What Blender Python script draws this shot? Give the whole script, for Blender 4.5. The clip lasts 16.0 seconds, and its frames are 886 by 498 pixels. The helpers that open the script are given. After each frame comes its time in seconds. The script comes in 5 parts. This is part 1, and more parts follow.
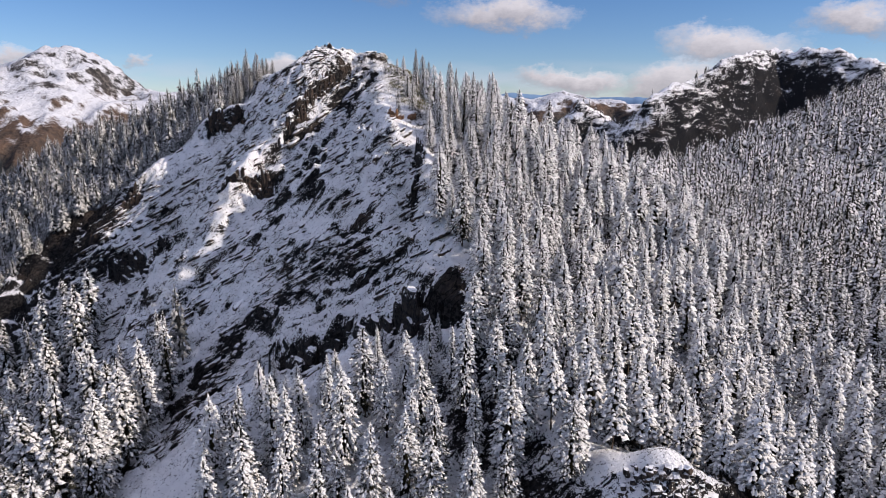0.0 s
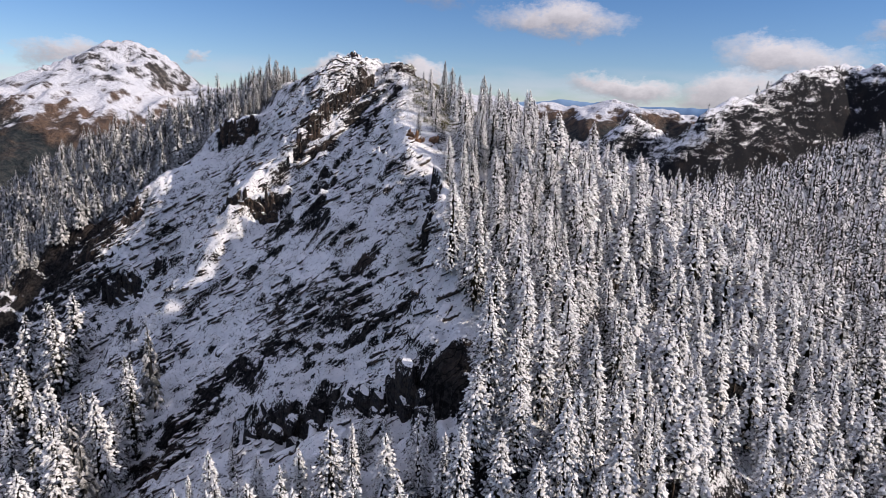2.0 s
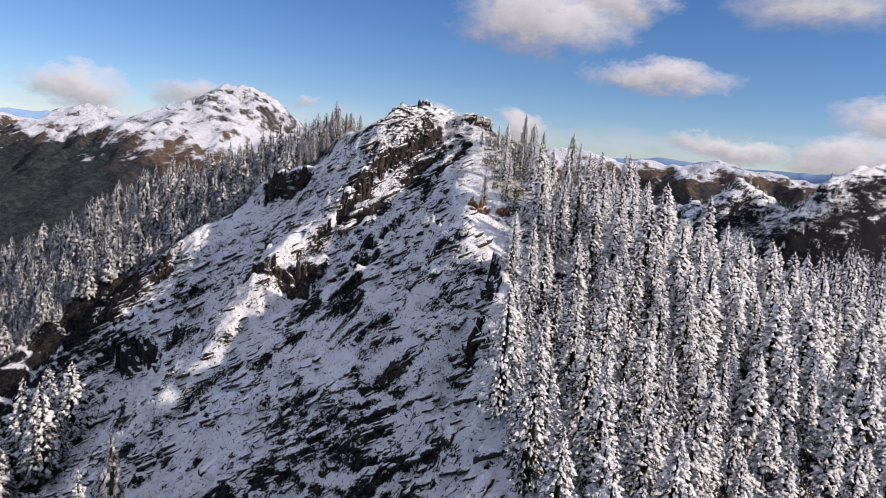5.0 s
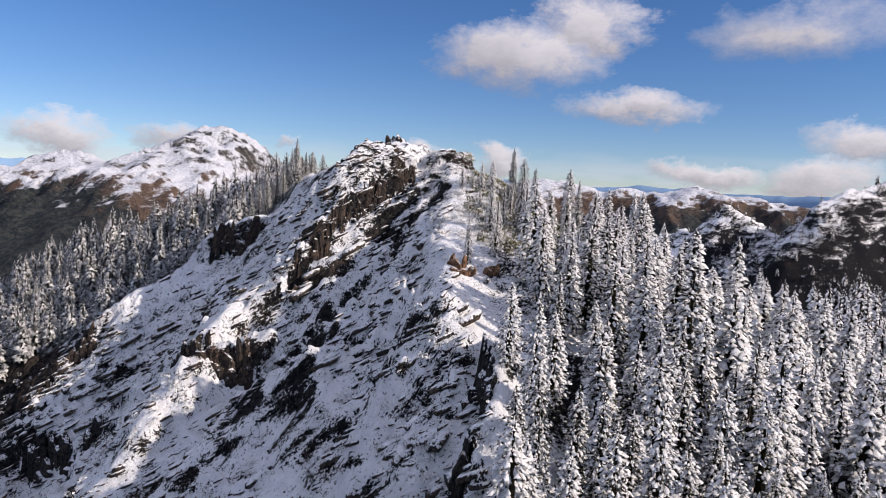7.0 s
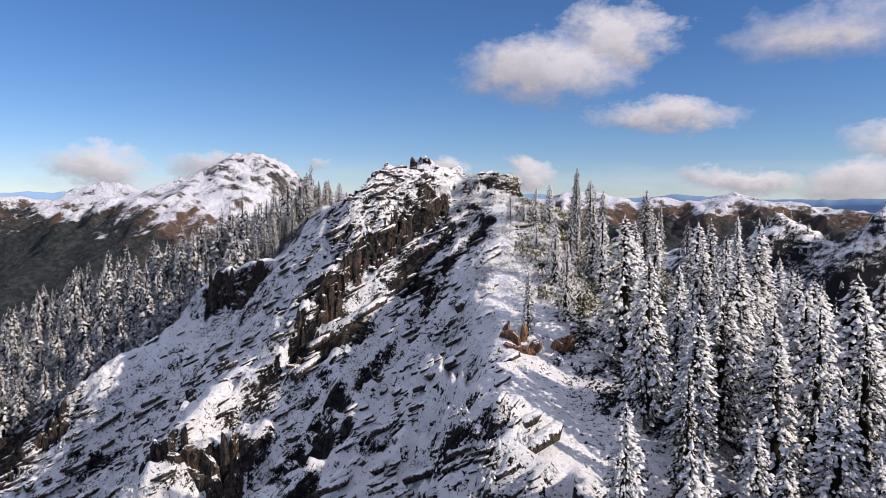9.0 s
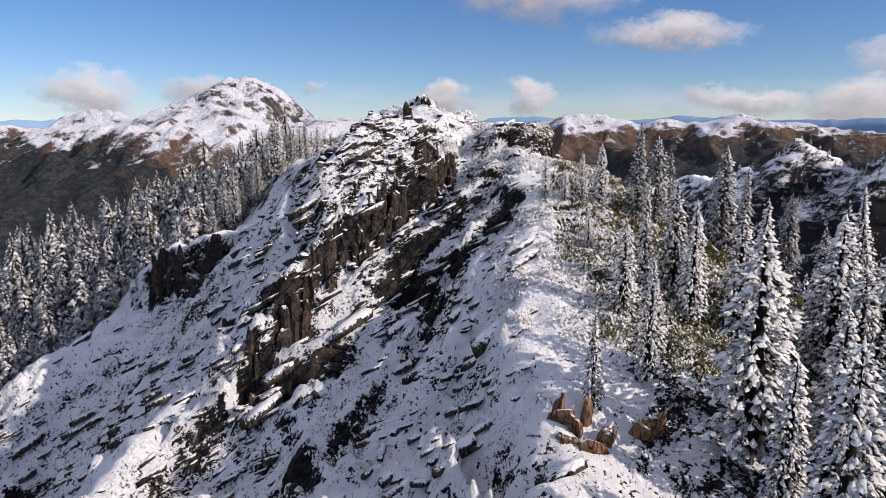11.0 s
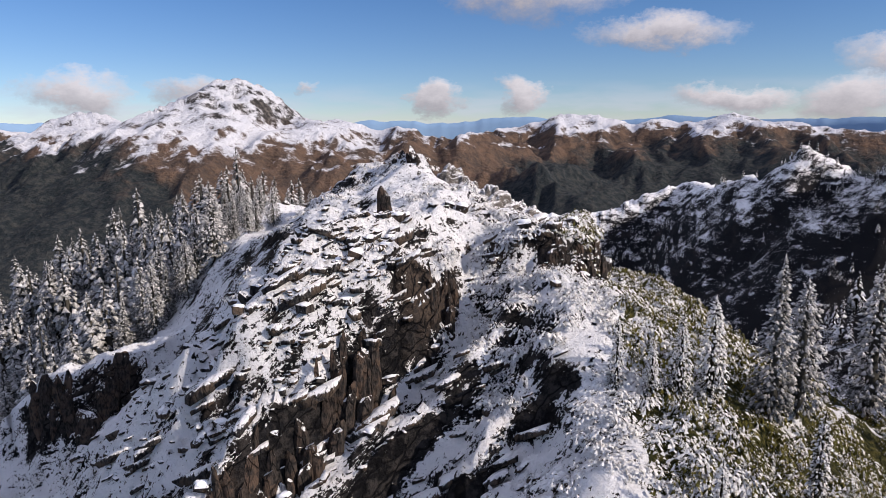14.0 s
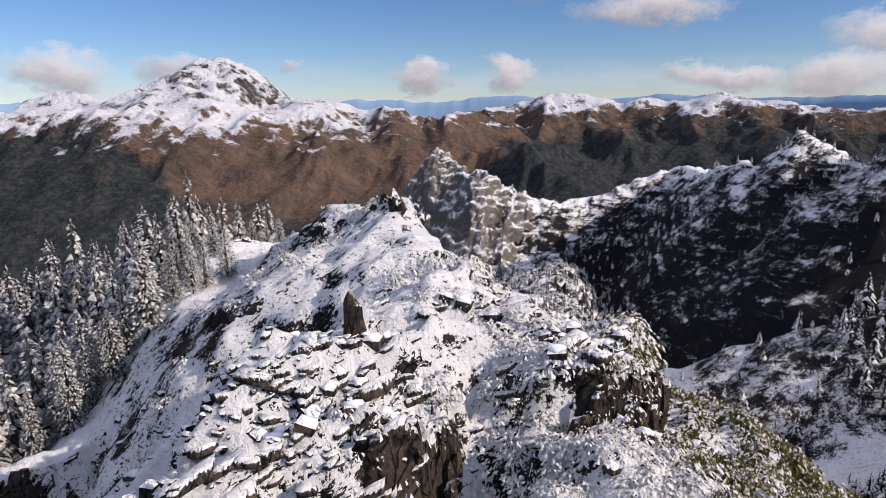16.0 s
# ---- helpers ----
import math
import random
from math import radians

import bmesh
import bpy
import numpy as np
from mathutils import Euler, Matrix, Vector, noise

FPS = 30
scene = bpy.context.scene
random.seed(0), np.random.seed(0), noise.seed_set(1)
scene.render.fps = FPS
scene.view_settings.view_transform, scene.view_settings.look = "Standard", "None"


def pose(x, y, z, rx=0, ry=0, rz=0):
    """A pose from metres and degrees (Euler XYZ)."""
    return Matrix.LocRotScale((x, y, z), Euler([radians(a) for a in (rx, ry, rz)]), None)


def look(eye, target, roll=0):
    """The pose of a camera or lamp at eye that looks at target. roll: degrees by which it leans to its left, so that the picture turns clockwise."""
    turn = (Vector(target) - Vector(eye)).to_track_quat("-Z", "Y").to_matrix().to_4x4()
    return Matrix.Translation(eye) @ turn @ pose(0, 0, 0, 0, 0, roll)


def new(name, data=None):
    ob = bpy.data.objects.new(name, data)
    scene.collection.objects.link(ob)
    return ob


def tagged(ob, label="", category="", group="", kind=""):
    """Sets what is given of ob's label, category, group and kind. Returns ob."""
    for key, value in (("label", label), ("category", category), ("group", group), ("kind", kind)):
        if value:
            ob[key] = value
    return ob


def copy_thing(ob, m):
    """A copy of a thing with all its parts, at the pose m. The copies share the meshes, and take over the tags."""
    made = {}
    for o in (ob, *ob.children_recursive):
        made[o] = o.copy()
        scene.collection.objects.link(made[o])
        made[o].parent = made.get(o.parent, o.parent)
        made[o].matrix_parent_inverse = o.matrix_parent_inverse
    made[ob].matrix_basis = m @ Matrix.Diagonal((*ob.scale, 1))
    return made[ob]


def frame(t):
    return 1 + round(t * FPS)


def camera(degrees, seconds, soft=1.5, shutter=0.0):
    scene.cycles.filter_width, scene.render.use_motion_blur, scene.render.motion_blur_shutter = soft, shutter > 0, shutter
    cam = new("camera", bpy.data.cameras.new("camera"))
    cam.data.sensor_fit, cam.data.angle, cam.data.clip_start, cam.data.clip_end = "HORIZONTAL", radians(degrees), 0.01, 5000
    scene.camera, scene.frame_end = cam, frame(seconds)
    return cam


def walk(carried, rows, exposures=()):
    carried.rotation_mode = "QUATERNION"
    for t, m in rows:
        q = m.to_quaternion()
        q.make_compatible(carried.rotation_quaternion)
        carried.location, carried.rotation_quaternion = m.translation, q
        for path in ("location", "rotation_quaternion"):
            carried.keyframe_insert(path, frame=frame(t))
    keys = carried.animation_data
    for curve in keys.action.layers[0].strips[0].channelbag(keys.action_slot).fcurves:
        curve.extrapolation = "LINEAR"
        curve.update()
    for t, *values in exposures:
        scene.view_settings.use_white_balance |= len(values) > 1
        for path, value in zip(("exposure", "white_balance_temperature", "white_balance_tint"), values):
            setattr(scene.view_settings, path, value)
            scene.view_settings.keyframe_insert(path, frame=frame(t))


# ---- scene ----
cam = camera(69.5, 16.0, soft=0.8)
METRES, EYE, TILT, LEAN, TURN = 180.0, 0.0, -13.0, 0.0, 0.0
ROWS = [
    (0.0, 0.0, 0.0, 0.0, -0.0, 0.0, 0.0),
    (0.5, 0.0069, 0.0289, 0.0131, -0.48, 0.0, 0.1),
    (1.0, 0.0139, 0.0569, 0.0258, 1.31, 0.04, -0.59),
    (1.5, 0.0204, 0.0852, 0.0382, 1.19, 0.12, -1.0),
    (2.0, 0.0263, 0.1131, 0.0496, 3.77, 0.18, -2.72),
    (2.5, 0.0312, 0.1412, 0.0603, 6.06, 0.23, -4.82),
    (3.0, 0.0344, 0.1692, 0.0688, 8.17, 0.28, -6.65),
    (3.5, 0.0362, 0.1974, 0.0769, 10.5, 0.35, -7.76),
    (6.0, 0.0245, 0.3461, 0.1202, 11.04, 5.71, -6.74),
    (6.5, 0.0182, 0.3796, 0.1304, 10.18, 6.02, -5.74),
    (7.0, 0.0106, 0.4138, 0.1417, 10.19, 7.02, -4.97),
    (7.5, 0.0021, 0.4479, 0.1526, 10.94, 7.54, -4.71),
    (8.0, -0.0069, 0.4818, 0.1639, 11.89, 8.12, -4.56),
    (8.5, -0.0166, 0.5155, 0.1751, 12.94, 8.15, -4.14),
    (9.0, -0.0263, 0.5489, 0.1865, 13.37, 8.31, -3.36),
    (11.5, -0.0726, 0.708, 0.2554, 13.27, -0.49, -2.65),
    (12.0, -0.079, 0.7326, 0.2678, 12.08, -1.51, -2.33),
    (12.5, -0.085, 0.755, 0.28, 11.76, -0.96, -2.15),
    (13.0, -0.0911, 0.7766, 0.2923, 12.75, 0.95, -2.32),
    (13.5, -0.0968, 0.7982, 0.3047, 13.53, 1.33, -2.46),
    (14.0, -0.1026, 0.8196, 0.3173, 12.8, 1.58, -2.28),
    (14.5, -0.1083, 0.8407, 0.3302, 12.06, 1.69, -2.09),
    (15.0, -0.1142, 0.8619, 0.3428, 11.9, 1.37, -2.0),
    (15.5, -0.1198, 0.8824, 0.3552, 11.4, 0.41, -1.87),
    (16.0, -0.1254, 0.9019, 0.3672, 11.74, -0.24, -1.96),
]
walk(cam, [(t, pose(0, 0, EYE, TILT, LEAN, TURN) @ pose(METRES * x, METRES * y, METRES * z, 90 + pitch, roll, yaw)) for t, x, y, z, yaw, pitch, roll in ROWS],
     exposures=[(0.0, -0.04, 6200, 16), (6.0, -0.02, 6250, 16), (9.0, 0.0, 6250, 16), (11.5, -0.05, 6250, 16), (13.0, -0.06, 6250, 16), (16.0, -0.07, 6300, 16)])

# ---------------------------------------------------------------- light
SUN_DIR = Vector((0.86, -0.145, 0.47)).normalized()


def build_world():
    """Clear blue sky with loose cumulus, the sun high on the east side; an unseen cloud layer added overhead as fill.
    """
    w = bpy.data.worlds.new("sky")
    scene.world = w
    w.use_nodes = True
    nt = w.node_tree
    nt.nodes.clear()
    N, L = nt.nodes.new, nt.links.new
    out, bg, sky = N("ShaderNodeOutputWorld"), N("ShaderNodeBackground"), N("ShaderNodeTexSky")
    sky.sky_type, sky.sun_disc = "NISHITA", False
    sky.sun_elevation = math.asin(SUN_DIR.z)
    sky.sun_rotation = math.atan2(SUN_DIR.x, SUN_DIR.y)
    sky.altitude, sky.air_density, sky.dust_density, sky.ozone_density = 1500, 0.9, 0.0, 4.0
    co, sep = N("ShaderNodeTexCoord"), N("ShaderNodeSeparateXYZ")
    L(co.outputs["Generated"], sep.inputs[0])

    def m(op, a, b=None, c=None, clamp=False):
        n = N("ShaderNodeMath")
        n.operation, n.use_clamp = op, clamp
        for k, v in enumerate((a, b, c)):
            if v is None:
                continue
            if isinstance(v, (int, float)):
                n.inputs[k].default_value = v
            else:
                L(v, n.inputs[k])
        return n.outputs[0]

    az = m("ARCTAN2", sep.outputs[0], sep.outputs[1])
    el = m("ARCSINE", sep.outputs[2])
    wob = N("ShaderNodeTexNoise")
    wob.inputs["Scale"].default_value, wob.inputs["Detail"].default_value, wob.inputs["Roughness"].default_value = 11.0, 9.0, 0.68
    sq = N("ShaderNodeVectorMath")
    sq.operation = "MULTIPLY"
    sq.inputs[1].default_value = (1.0, 1.0, 1.7)
    L(co.outputs["Generated"], sq.inputs[0])
    L(sq.outputs[0], wob.inputs["Vector"])
    wsep = N("ShaderNodeSeparateXYZ")
    L(wob.outputs["Color"], wsep.inputs[0])
    # single clouds: azimuth, elevation, half width, half height (degrees), thickness
    total, body = None, None
    for a, e, hw, hh, dens in CLOUDS:
        dx = m("DIVIDE", m("SUBTRACT", m("ADD", az, m("MULTIPLY", m("SUBTRACT", wsep.outputs[0], 0.5), 0.17)), radians(a)), radians(hw))
        dy = m("DIVIDE", m("SUBTRACT", m("ADD", el, m("MULTIPLY", m("SUBTRACT", wsep.outputs[1], 0.5), 0.085)), radians(e)), radians(hh))
        r = m("SQRT", m("ADD", m("MULTIPLY", dx, dx), m("MULTIPLY", dy, dy)))
        v = m("MULTIPLY", m("SUBTRACT", 1.15, r, clamp=False), dens)
        v = m("MAXIMUM", v, 0.0)
        lit = m("MULTIPLY", v, m("ADD", m("MULTIPLY", dy, 0.5), m("ADD", m("MULTIPLY", dx, 0.18), 0.55), clamp=True))
        total = v if total is None else m("MAXIMUM", total, v)
        body = lit if body is None else m("MAXIMUM", body, lit)
    # a thin bank low over the horizon
    bank = N("ShaderNodeTexNoise")
    bank.inputs["Scale"].default_value, bank.inputs["Detail"].default_value = 9.0, 7.0
    fill_clouds = N("ShaderNodeTexNoise")
    fill_clouds.inputs["Scale"].default_value, fill_clouds.inputs["Detail"].default_value = 3.2, 6.0
    L(co.outputs["Generated"], fill_clouds.inputs["Vector"])
    sq2 = N("ShaderNodeVectorMath")
    sq2.operation = "MULTIPLY"
    sq2.inputs[1].default_value = (1.0, 1.0, 5.0)
    L(co.outputs["Generated"], sq2.inputs[0])
    L(sq2.outputs[0], bank.inputs["Vector"])
    low = m("MULTIPLY", m("SUBTRACT", 1.0, m("ABSOLUTE", m("DIVIDE", m("SUBTRACT", el, radians(1.0)), radians(2.6))), clamp=True), m("MULTIPLY", m("SUBTRACT", bank.outputs[0], 0.42), 5.0, clamp=True))
    # unseen cloud layer above nineteen degrees, added to brighten shaded slopes
    high = m("MULTIPLY", m("MULTIPLY", m("SUBTRACT", fill_clouds.outputs[0], 0.36), 5.0, clamp=True), m("DIVIDE", m("SUBTRACT", el, radians(19)), radians(10), clamp=True))
    shade = m("DIVIDE", body, m("MAXIMUM", total, 0.001))
    mask = m("MULTIPLY", m("SUBTRACT", m("MULTIPLY", total, m("ADD", m("MULTIPLY", wsep.outputs[2], 2.0), 0.0)), 0.12), 1.9, clamp=True)
    mask = m("MULTIPLY", mask, 0.92)
    cc = N("ShaderNodeMix")
    cc.data_type = "RGBA"
    cc.inputs["A"].default_value, cc.inputs["B"].default_value = (2.8, 2.7, 2.95, 1), (9.4, 8.8, 8.6, 1)
    L(shade, cc.inputs["Factor"])
    mx0 = N("ShaderNodeMix")
    mx0.data_type = "RGBA"
    mx0.inputs["B"].default_value = (6.6, 6.9, 7.6, 1)
    L(m("MULTIPLY", low, 0.55), mx0.inputs["Factor"])
    deep = N("ShaderNodeMix")
    deep.data_type, deep.blend_type = "RGBA", "MULTIPLY"
    deep.inputs["B"].default_value = (0.72, 0.95, 1.12, 1)
    L(m("DIVIDE", m("SUBTRACT", el, radians(1)), radians(12), clamp=True), deep.inputs["Factor"])
    L(sky.outputs[0], deep.inputs["A"])
    L(deep.outputs["Result"], mx0.inputs["A"])
    mx = N("ShaderNodeMix")
    mx.data_type = "RGBA"
    L(mask, mx.inputs["Factor"])
    L(mx0.outputs["Result"], mx.inputs["A"])
    L(cc.outputs["Result"], mx.inputs["B"])
    mx2 = N("ShaderNodeMix")
    mx2.data_type = "RGBA"
    mx2.inputs["B"].default_value = (9.6, 9.8, 11.6, 1)
    L(m("MULTIPLY", high, 0.9), mx2.inputs["Factor"])
    L(mx.outputs["Result"], mx2.inputs["A"])
    L(mx2.outputs["Result"], bg.inputs["Color"])
    bg.inputs["Strength"].default_value = 0.096
    L(bg.outputs[0], out.inputs[0])


CLOUDS = [
    (-5.0, 11.2, 8.0, 3.4, 1.0), (1.0, 13.6, 5.0, 3.0, 0.9), (5.5, 7.0, 6.5, 1.7, 0.85), (17, 12.8, 9, 2.6, 0.6),
    (-13.6, 2.0, 2.6, 1.8, 1.0), (-6.3, 2.5, 2.3, 1.7, 1.0), (10.8, 1.9, 4.6, 1.3, 0.9), (19, 1.6, 5, 2.0, 1.0),
    (-42.4, 2.6, 4.0, 1.8, 0.9), (-34.3, 3.0, 2.8, 1.3, 0.7), (-25.2, 3.2, 1.3, 0.8, 0.5), (23, 4.0, 6, 2.0, 0.9), (32, 5.7, 4.5, 1.4, 0.8),
    (-70, 12, 9, 4, 0.9), (80, 14, 10, 4, 0.9), (150, 12, 12, 4, 0.9), (-130, 15, 11, 4, 0.9),
]
build_world()
sun = new("sun", bpy.data.lights.new("sun", "SUN"))
sun.data.energy, sun.data.angle, sun.data.color = 5.7, radians(0.6), (1.0, 0.875, 0.715)
sun.matrix_world = look(SUN_DIR * 200, (0, 0, 0))


# ---------------------------------------------------------------- materials
def shader(name, rough=0.9):
    mat = bpy.data.materials.new(name)
    mat.use_nodes = True
    b = mat.node_tree.nodes["Principled BSDF"]
    b.inputs["Roughness"].default_value = rough
    b.inputs["Specular IOR Level"].default_value = 0.08
    return mat, mat.node_tree, b


class Net:
    """Short hand for node trees."""

    def __init__(self, nt):
        self.nt, self.N, self.L = nt, nt.nodes.new, nt.links.new

    def put(self, v, sock):
        if isinstance(v, (int, float)):
            sock.default_value = v
        elif isinstance(v, tuple):
            sock.default_value = v if len(v) == 4 or sock.type == "VECTOR" else (*v, 1)
        else:
            self.L(v, sock)

    def math(self, op, a, b=None, clamp=False):
        n = self.N("ShaderNodeMath")
        n.operation, n.use_clamp = op, clamp
        self.put(a, n.inputs[0])
        if b is not None:
            self.put(b, n.inputs[1])
        return n.outputs[0]

    def noise(self, scale, detail=4.0, rough=0.55, vec=None, stretch=None):
        n = self.N("ShaderNodeTexNoise")
        n.inputs["Scale"].default_value, n.inputs["Detail"].default_value, n.inputs["Roughness"].default_value = scale, detail, rough
        if vec is not None:
            if stretch:
                s = self.N("ShaderNodeVectorMath")
                s.operation = "MULTIPLY"
                self.put(vec, s.inputs[0])
                s.inputs[1].default_value = stretch
                vec = s.outputs[0]
            self.L(vec, n.inputs["Vector"])
        return n.outputs[0]

    def mix(self, f, a, b):
        n = self.N("ShaderNodeMix")
        n.data_type = "RGBA"
        self.put(f, n.inputs["Factor"])
        self.put(a, n.inputs["A"])
        self.put(b, n.inputs["B"])
        return n.outputs["Result"]

    def step(self, v, lo, hi):
        n = self.N("ShaderNodeMapRange")
        n.interpolation_type = "SMOOTHSTEP"
        self.put(v, n.inputs[0])
        n.inputs[1].default_value, n.inputs[2].default_value = lo, hi
        return n.outputs[0]

    def place(self):
        return self.N("ShaderNodeNewGeometry").outputs["Position"]

    def up(self):
        s = self.N("ShaderNodeSeparateXYZ")
        self.L(self.N("ShaderNodeNewGeometry").outputs["Normal"], s.inputs[0])
        return s.outputs[2]

    def attr(self, name):
        n = self.N("ShaderNodeAttribute")
        n.attribute_name = name
        return n.outputs["Fac"]

    def bump(self, height, strength, dist):
        n = self.N("ShaderNodeBump")
        n.inputs["Strength"].default_value, n.inputs["Distance"].default_value = strength, dist
        self.L(height, n.inputs["Height"])
        return n.outputs[0]


SNOW = (0.87, 0.865, 0.87)


def ground_material():
    """Snow lying on ledges and shelves, dark rock where it is too steep, scrub on the east side."""
    mat, nt, b = shader("snow_and_rock", 0.85)
    g = Net(nt)
    p = g.place()
    fine, mid, big = g.noise(2.6, 6, 0.65, p), g.noise(0.45, 5, 0.6, p), g.noise(0.06, 4, 0.55, p)
    wide = g.noise(0.11, 10, 0.72, p, (0.8, 0.8, 1.6))
    dots = []
    for axis_way in ((0.67, 0.12, 0.73), (0.1, 0.99, 0.0), (-0.73, 0.1, 0.67)):
        n = g.N("ShaderNodeVectorMath")
        n.operation = "DOT_PRODUCT"
        g.L(p, n.inputs[0])
        n.inputs[1].default_value = axis_way
        dots.append(n.outputs["Value"])
    bed = g.N("ShaderNodeCombineXYZ")
    for k, (d, f) in enumerate(zip(dots, (0.20, 0.5, 1.1))):
        g.L(g.math("MULTIPLY", d, f), bed.inputs[k])
    bend = g.N("ShaderNodeVectorMath")
    bend.operation = "MULTIPLY_ADD"
    warp = g.N("ShaderNodeTexNoise")
    warp.inputs["Scale"].default_value, warp.inputs["Detail"].default_value = 0.16, 4.0
    g.L(p, warp.inputs["Vector"])
    g.L(warp.outputs["Color"], bend.inputs[0])
    bend.inputs[1].default_value = (3.0, 3.0, 5.0)
    g.L(bed.outputs[0], bend.inputs[2])
    streak = g.noise(1.0, 8, 0.66, bend.outputs[0])
    slow = g.N("ShaderNodeVectorMath")
    slow.operation = "MULTIPLY"
    g.L(bend.outputs[0], slow.inputs[0])
    slow.inputs[1].default_value = (0.42, 0.3, 0.3)
    ledge = g.noise(1.0, 6, 0.62, slow.outputs[0])
    quick = g.N("ShaderNodeVectorMath")
    quick.operation = "MULTIPLY"
    g.L(bend.outputs[0], quick.inputs[0])
    quick.inputs[1].default_value = (2.6, 3.0, 3.4)
    hair = g.noise(1.0, 6, 0.7, quick.outputs[0])
    broad = g.noise(0.035, 6, 0.6, p)
    rock = g.mix(g.step(g.noise(1.4, 8, 0.7, p), 0.42, 0.60), (0.007, 0.007, 0.008), (0.040, 0.036, 0.034))
    rock = g.mix(g.math("MULTIPLY", g.step(big, 0.52, 0.68), g.step(fine, 0.3, 0.6)), rock, (0.085, 0.064, 0.050))
    rock = g.mix(g.math("MULTIPLY", g.step(streak, 0.5, 0.62), 0.6), rock, (0.018, 0.018, 0.02))
    crack = g.N("ShaderNodeTexVoronoi")
    crack.feature = "DISTANCE_TO_EDGE"
    crack.inputs["Scale"].default_value = 0.9
    g.L(bend.outputs[0], crack.inputs["Vector"])
    gap = g.step(g.math("ADD", crack.outputs["Distance"], g.math("MULTIPLY", g.math("SUBTRACT", fine, 0.5), 0.1)), 0.0, 0.08)
    rock = g.mix(gap, (0.005, 0.005, 0.006), rock)
    # cirque walls: their shade painted in as darker, bluer rock
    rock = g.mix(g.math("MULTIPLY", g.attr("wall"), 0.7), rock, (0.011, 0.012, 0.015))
    rock = g.mix(g.math("MULTIPLY", g.attr("pale"), g.step(mid, 0.3, 0.6)), rock, (0.17, 0.15, 0.13))
    scrub = g.mix(g.step(fine, 0.35, 0.65), (0.018, 0.022, 0.008), (0.085, 0.075, 0.022))
    bare = g.mix(g.step(g.math("ADD", g.attr("scrub"), g.math("MULTIPLY", g.math("SUBTRACT", mid, 0.5), 1.2)), 0.35, 0.6), rock, scrub)
    cover = g.math("ADD", g.math("SUBTRACT", g.math("MULTIPLY", g.up(), 2.6), 1.08), g.attr("snow"))
    cover = g.math("ADD", cover, g.math("MULTIPLY", g.math("SUBTRACT", streak, 0.5), 1.1))
    cover = g.math("ADD", cover, g.math("MULTIPLY", g.math("SUBTRACT", hair, 0.5), 2.4))
    cover = g.math("ADD", cover, g.math("MULTIPLY", g.math("SUBTRACT", ledge, 0.5), 2.6))
    cover = g.math("ADD", cover, g.math("MULTIPLY", g.math("SUBTRACT", broad, 0.5), g.math("ADD", g.math("MULTIPLY", g.attr("wall"), 0.9), 0.5)))
    cover = g.math("ADD", cover, g.math("MULTIPLY", g.math("SUBTRACT", fine, 0.5), g.math("ADD", g.math("MULTIPLY", g.attr("wall"), 2.5), 1.1)))
    cover = g.math("ADD", cover, g.math("MULTIPLY", g.math("SUBTRACT", g.noise(6.0, 5, 0.7, p), 0.5), 1.3))
    cover = g.math("ADD", cover, g.math("MULTIPLY", g.math("SUBTRACT", wide, 0.5), g.math("ADD", g.math("MULTIPLY", g.attr("wall"), 0.8), 3.0)))
    bands = g.noise(0.075, 12, 0.74, p, (0.55, 0.55, 2.4))
    cover = g.math("ADD", cover, g.math("MULTIPLY", g.math("MULTIPLY", g.math("SUBTRACT", bands, 0.5), g.attr("wall")), 4.5))
    twig = g.step(g.noise(2.3, 5, 0.72, p, (1.0, 1.0, 0.7)), 0.55, 0.66)
    cover = g.math("SUBTRACT", cover, g.math("MULTIPLY", twig, 1.5))
    f = g.step(cover, 0.50, 0.62)
    snow = g.mix(g.step(mid, 0.3, 0.7), SNOW, (0.76, 0.76, 0.775))
    g.L(g.mix(f, bare, snow), b.inputs["Base Color"])
    h = g.math("ADD", g.math("ADD", g.math("MULTIPLY", f, 0.5), g.math("MULTIPLY", g.math("MULTIPLY", gap, g.math("SUBTRACT", 1.0, f)), 0.4)), g.math("ADD", g.math("MULTIPLY", fine, 0.9), g.math("MULTIPLY", g.noise(1.4, 8, 0.7, p), 1.2)))
    g.L(g.bump(h, 0.9, 0.6), b.inputs["Normal"])
    return mat


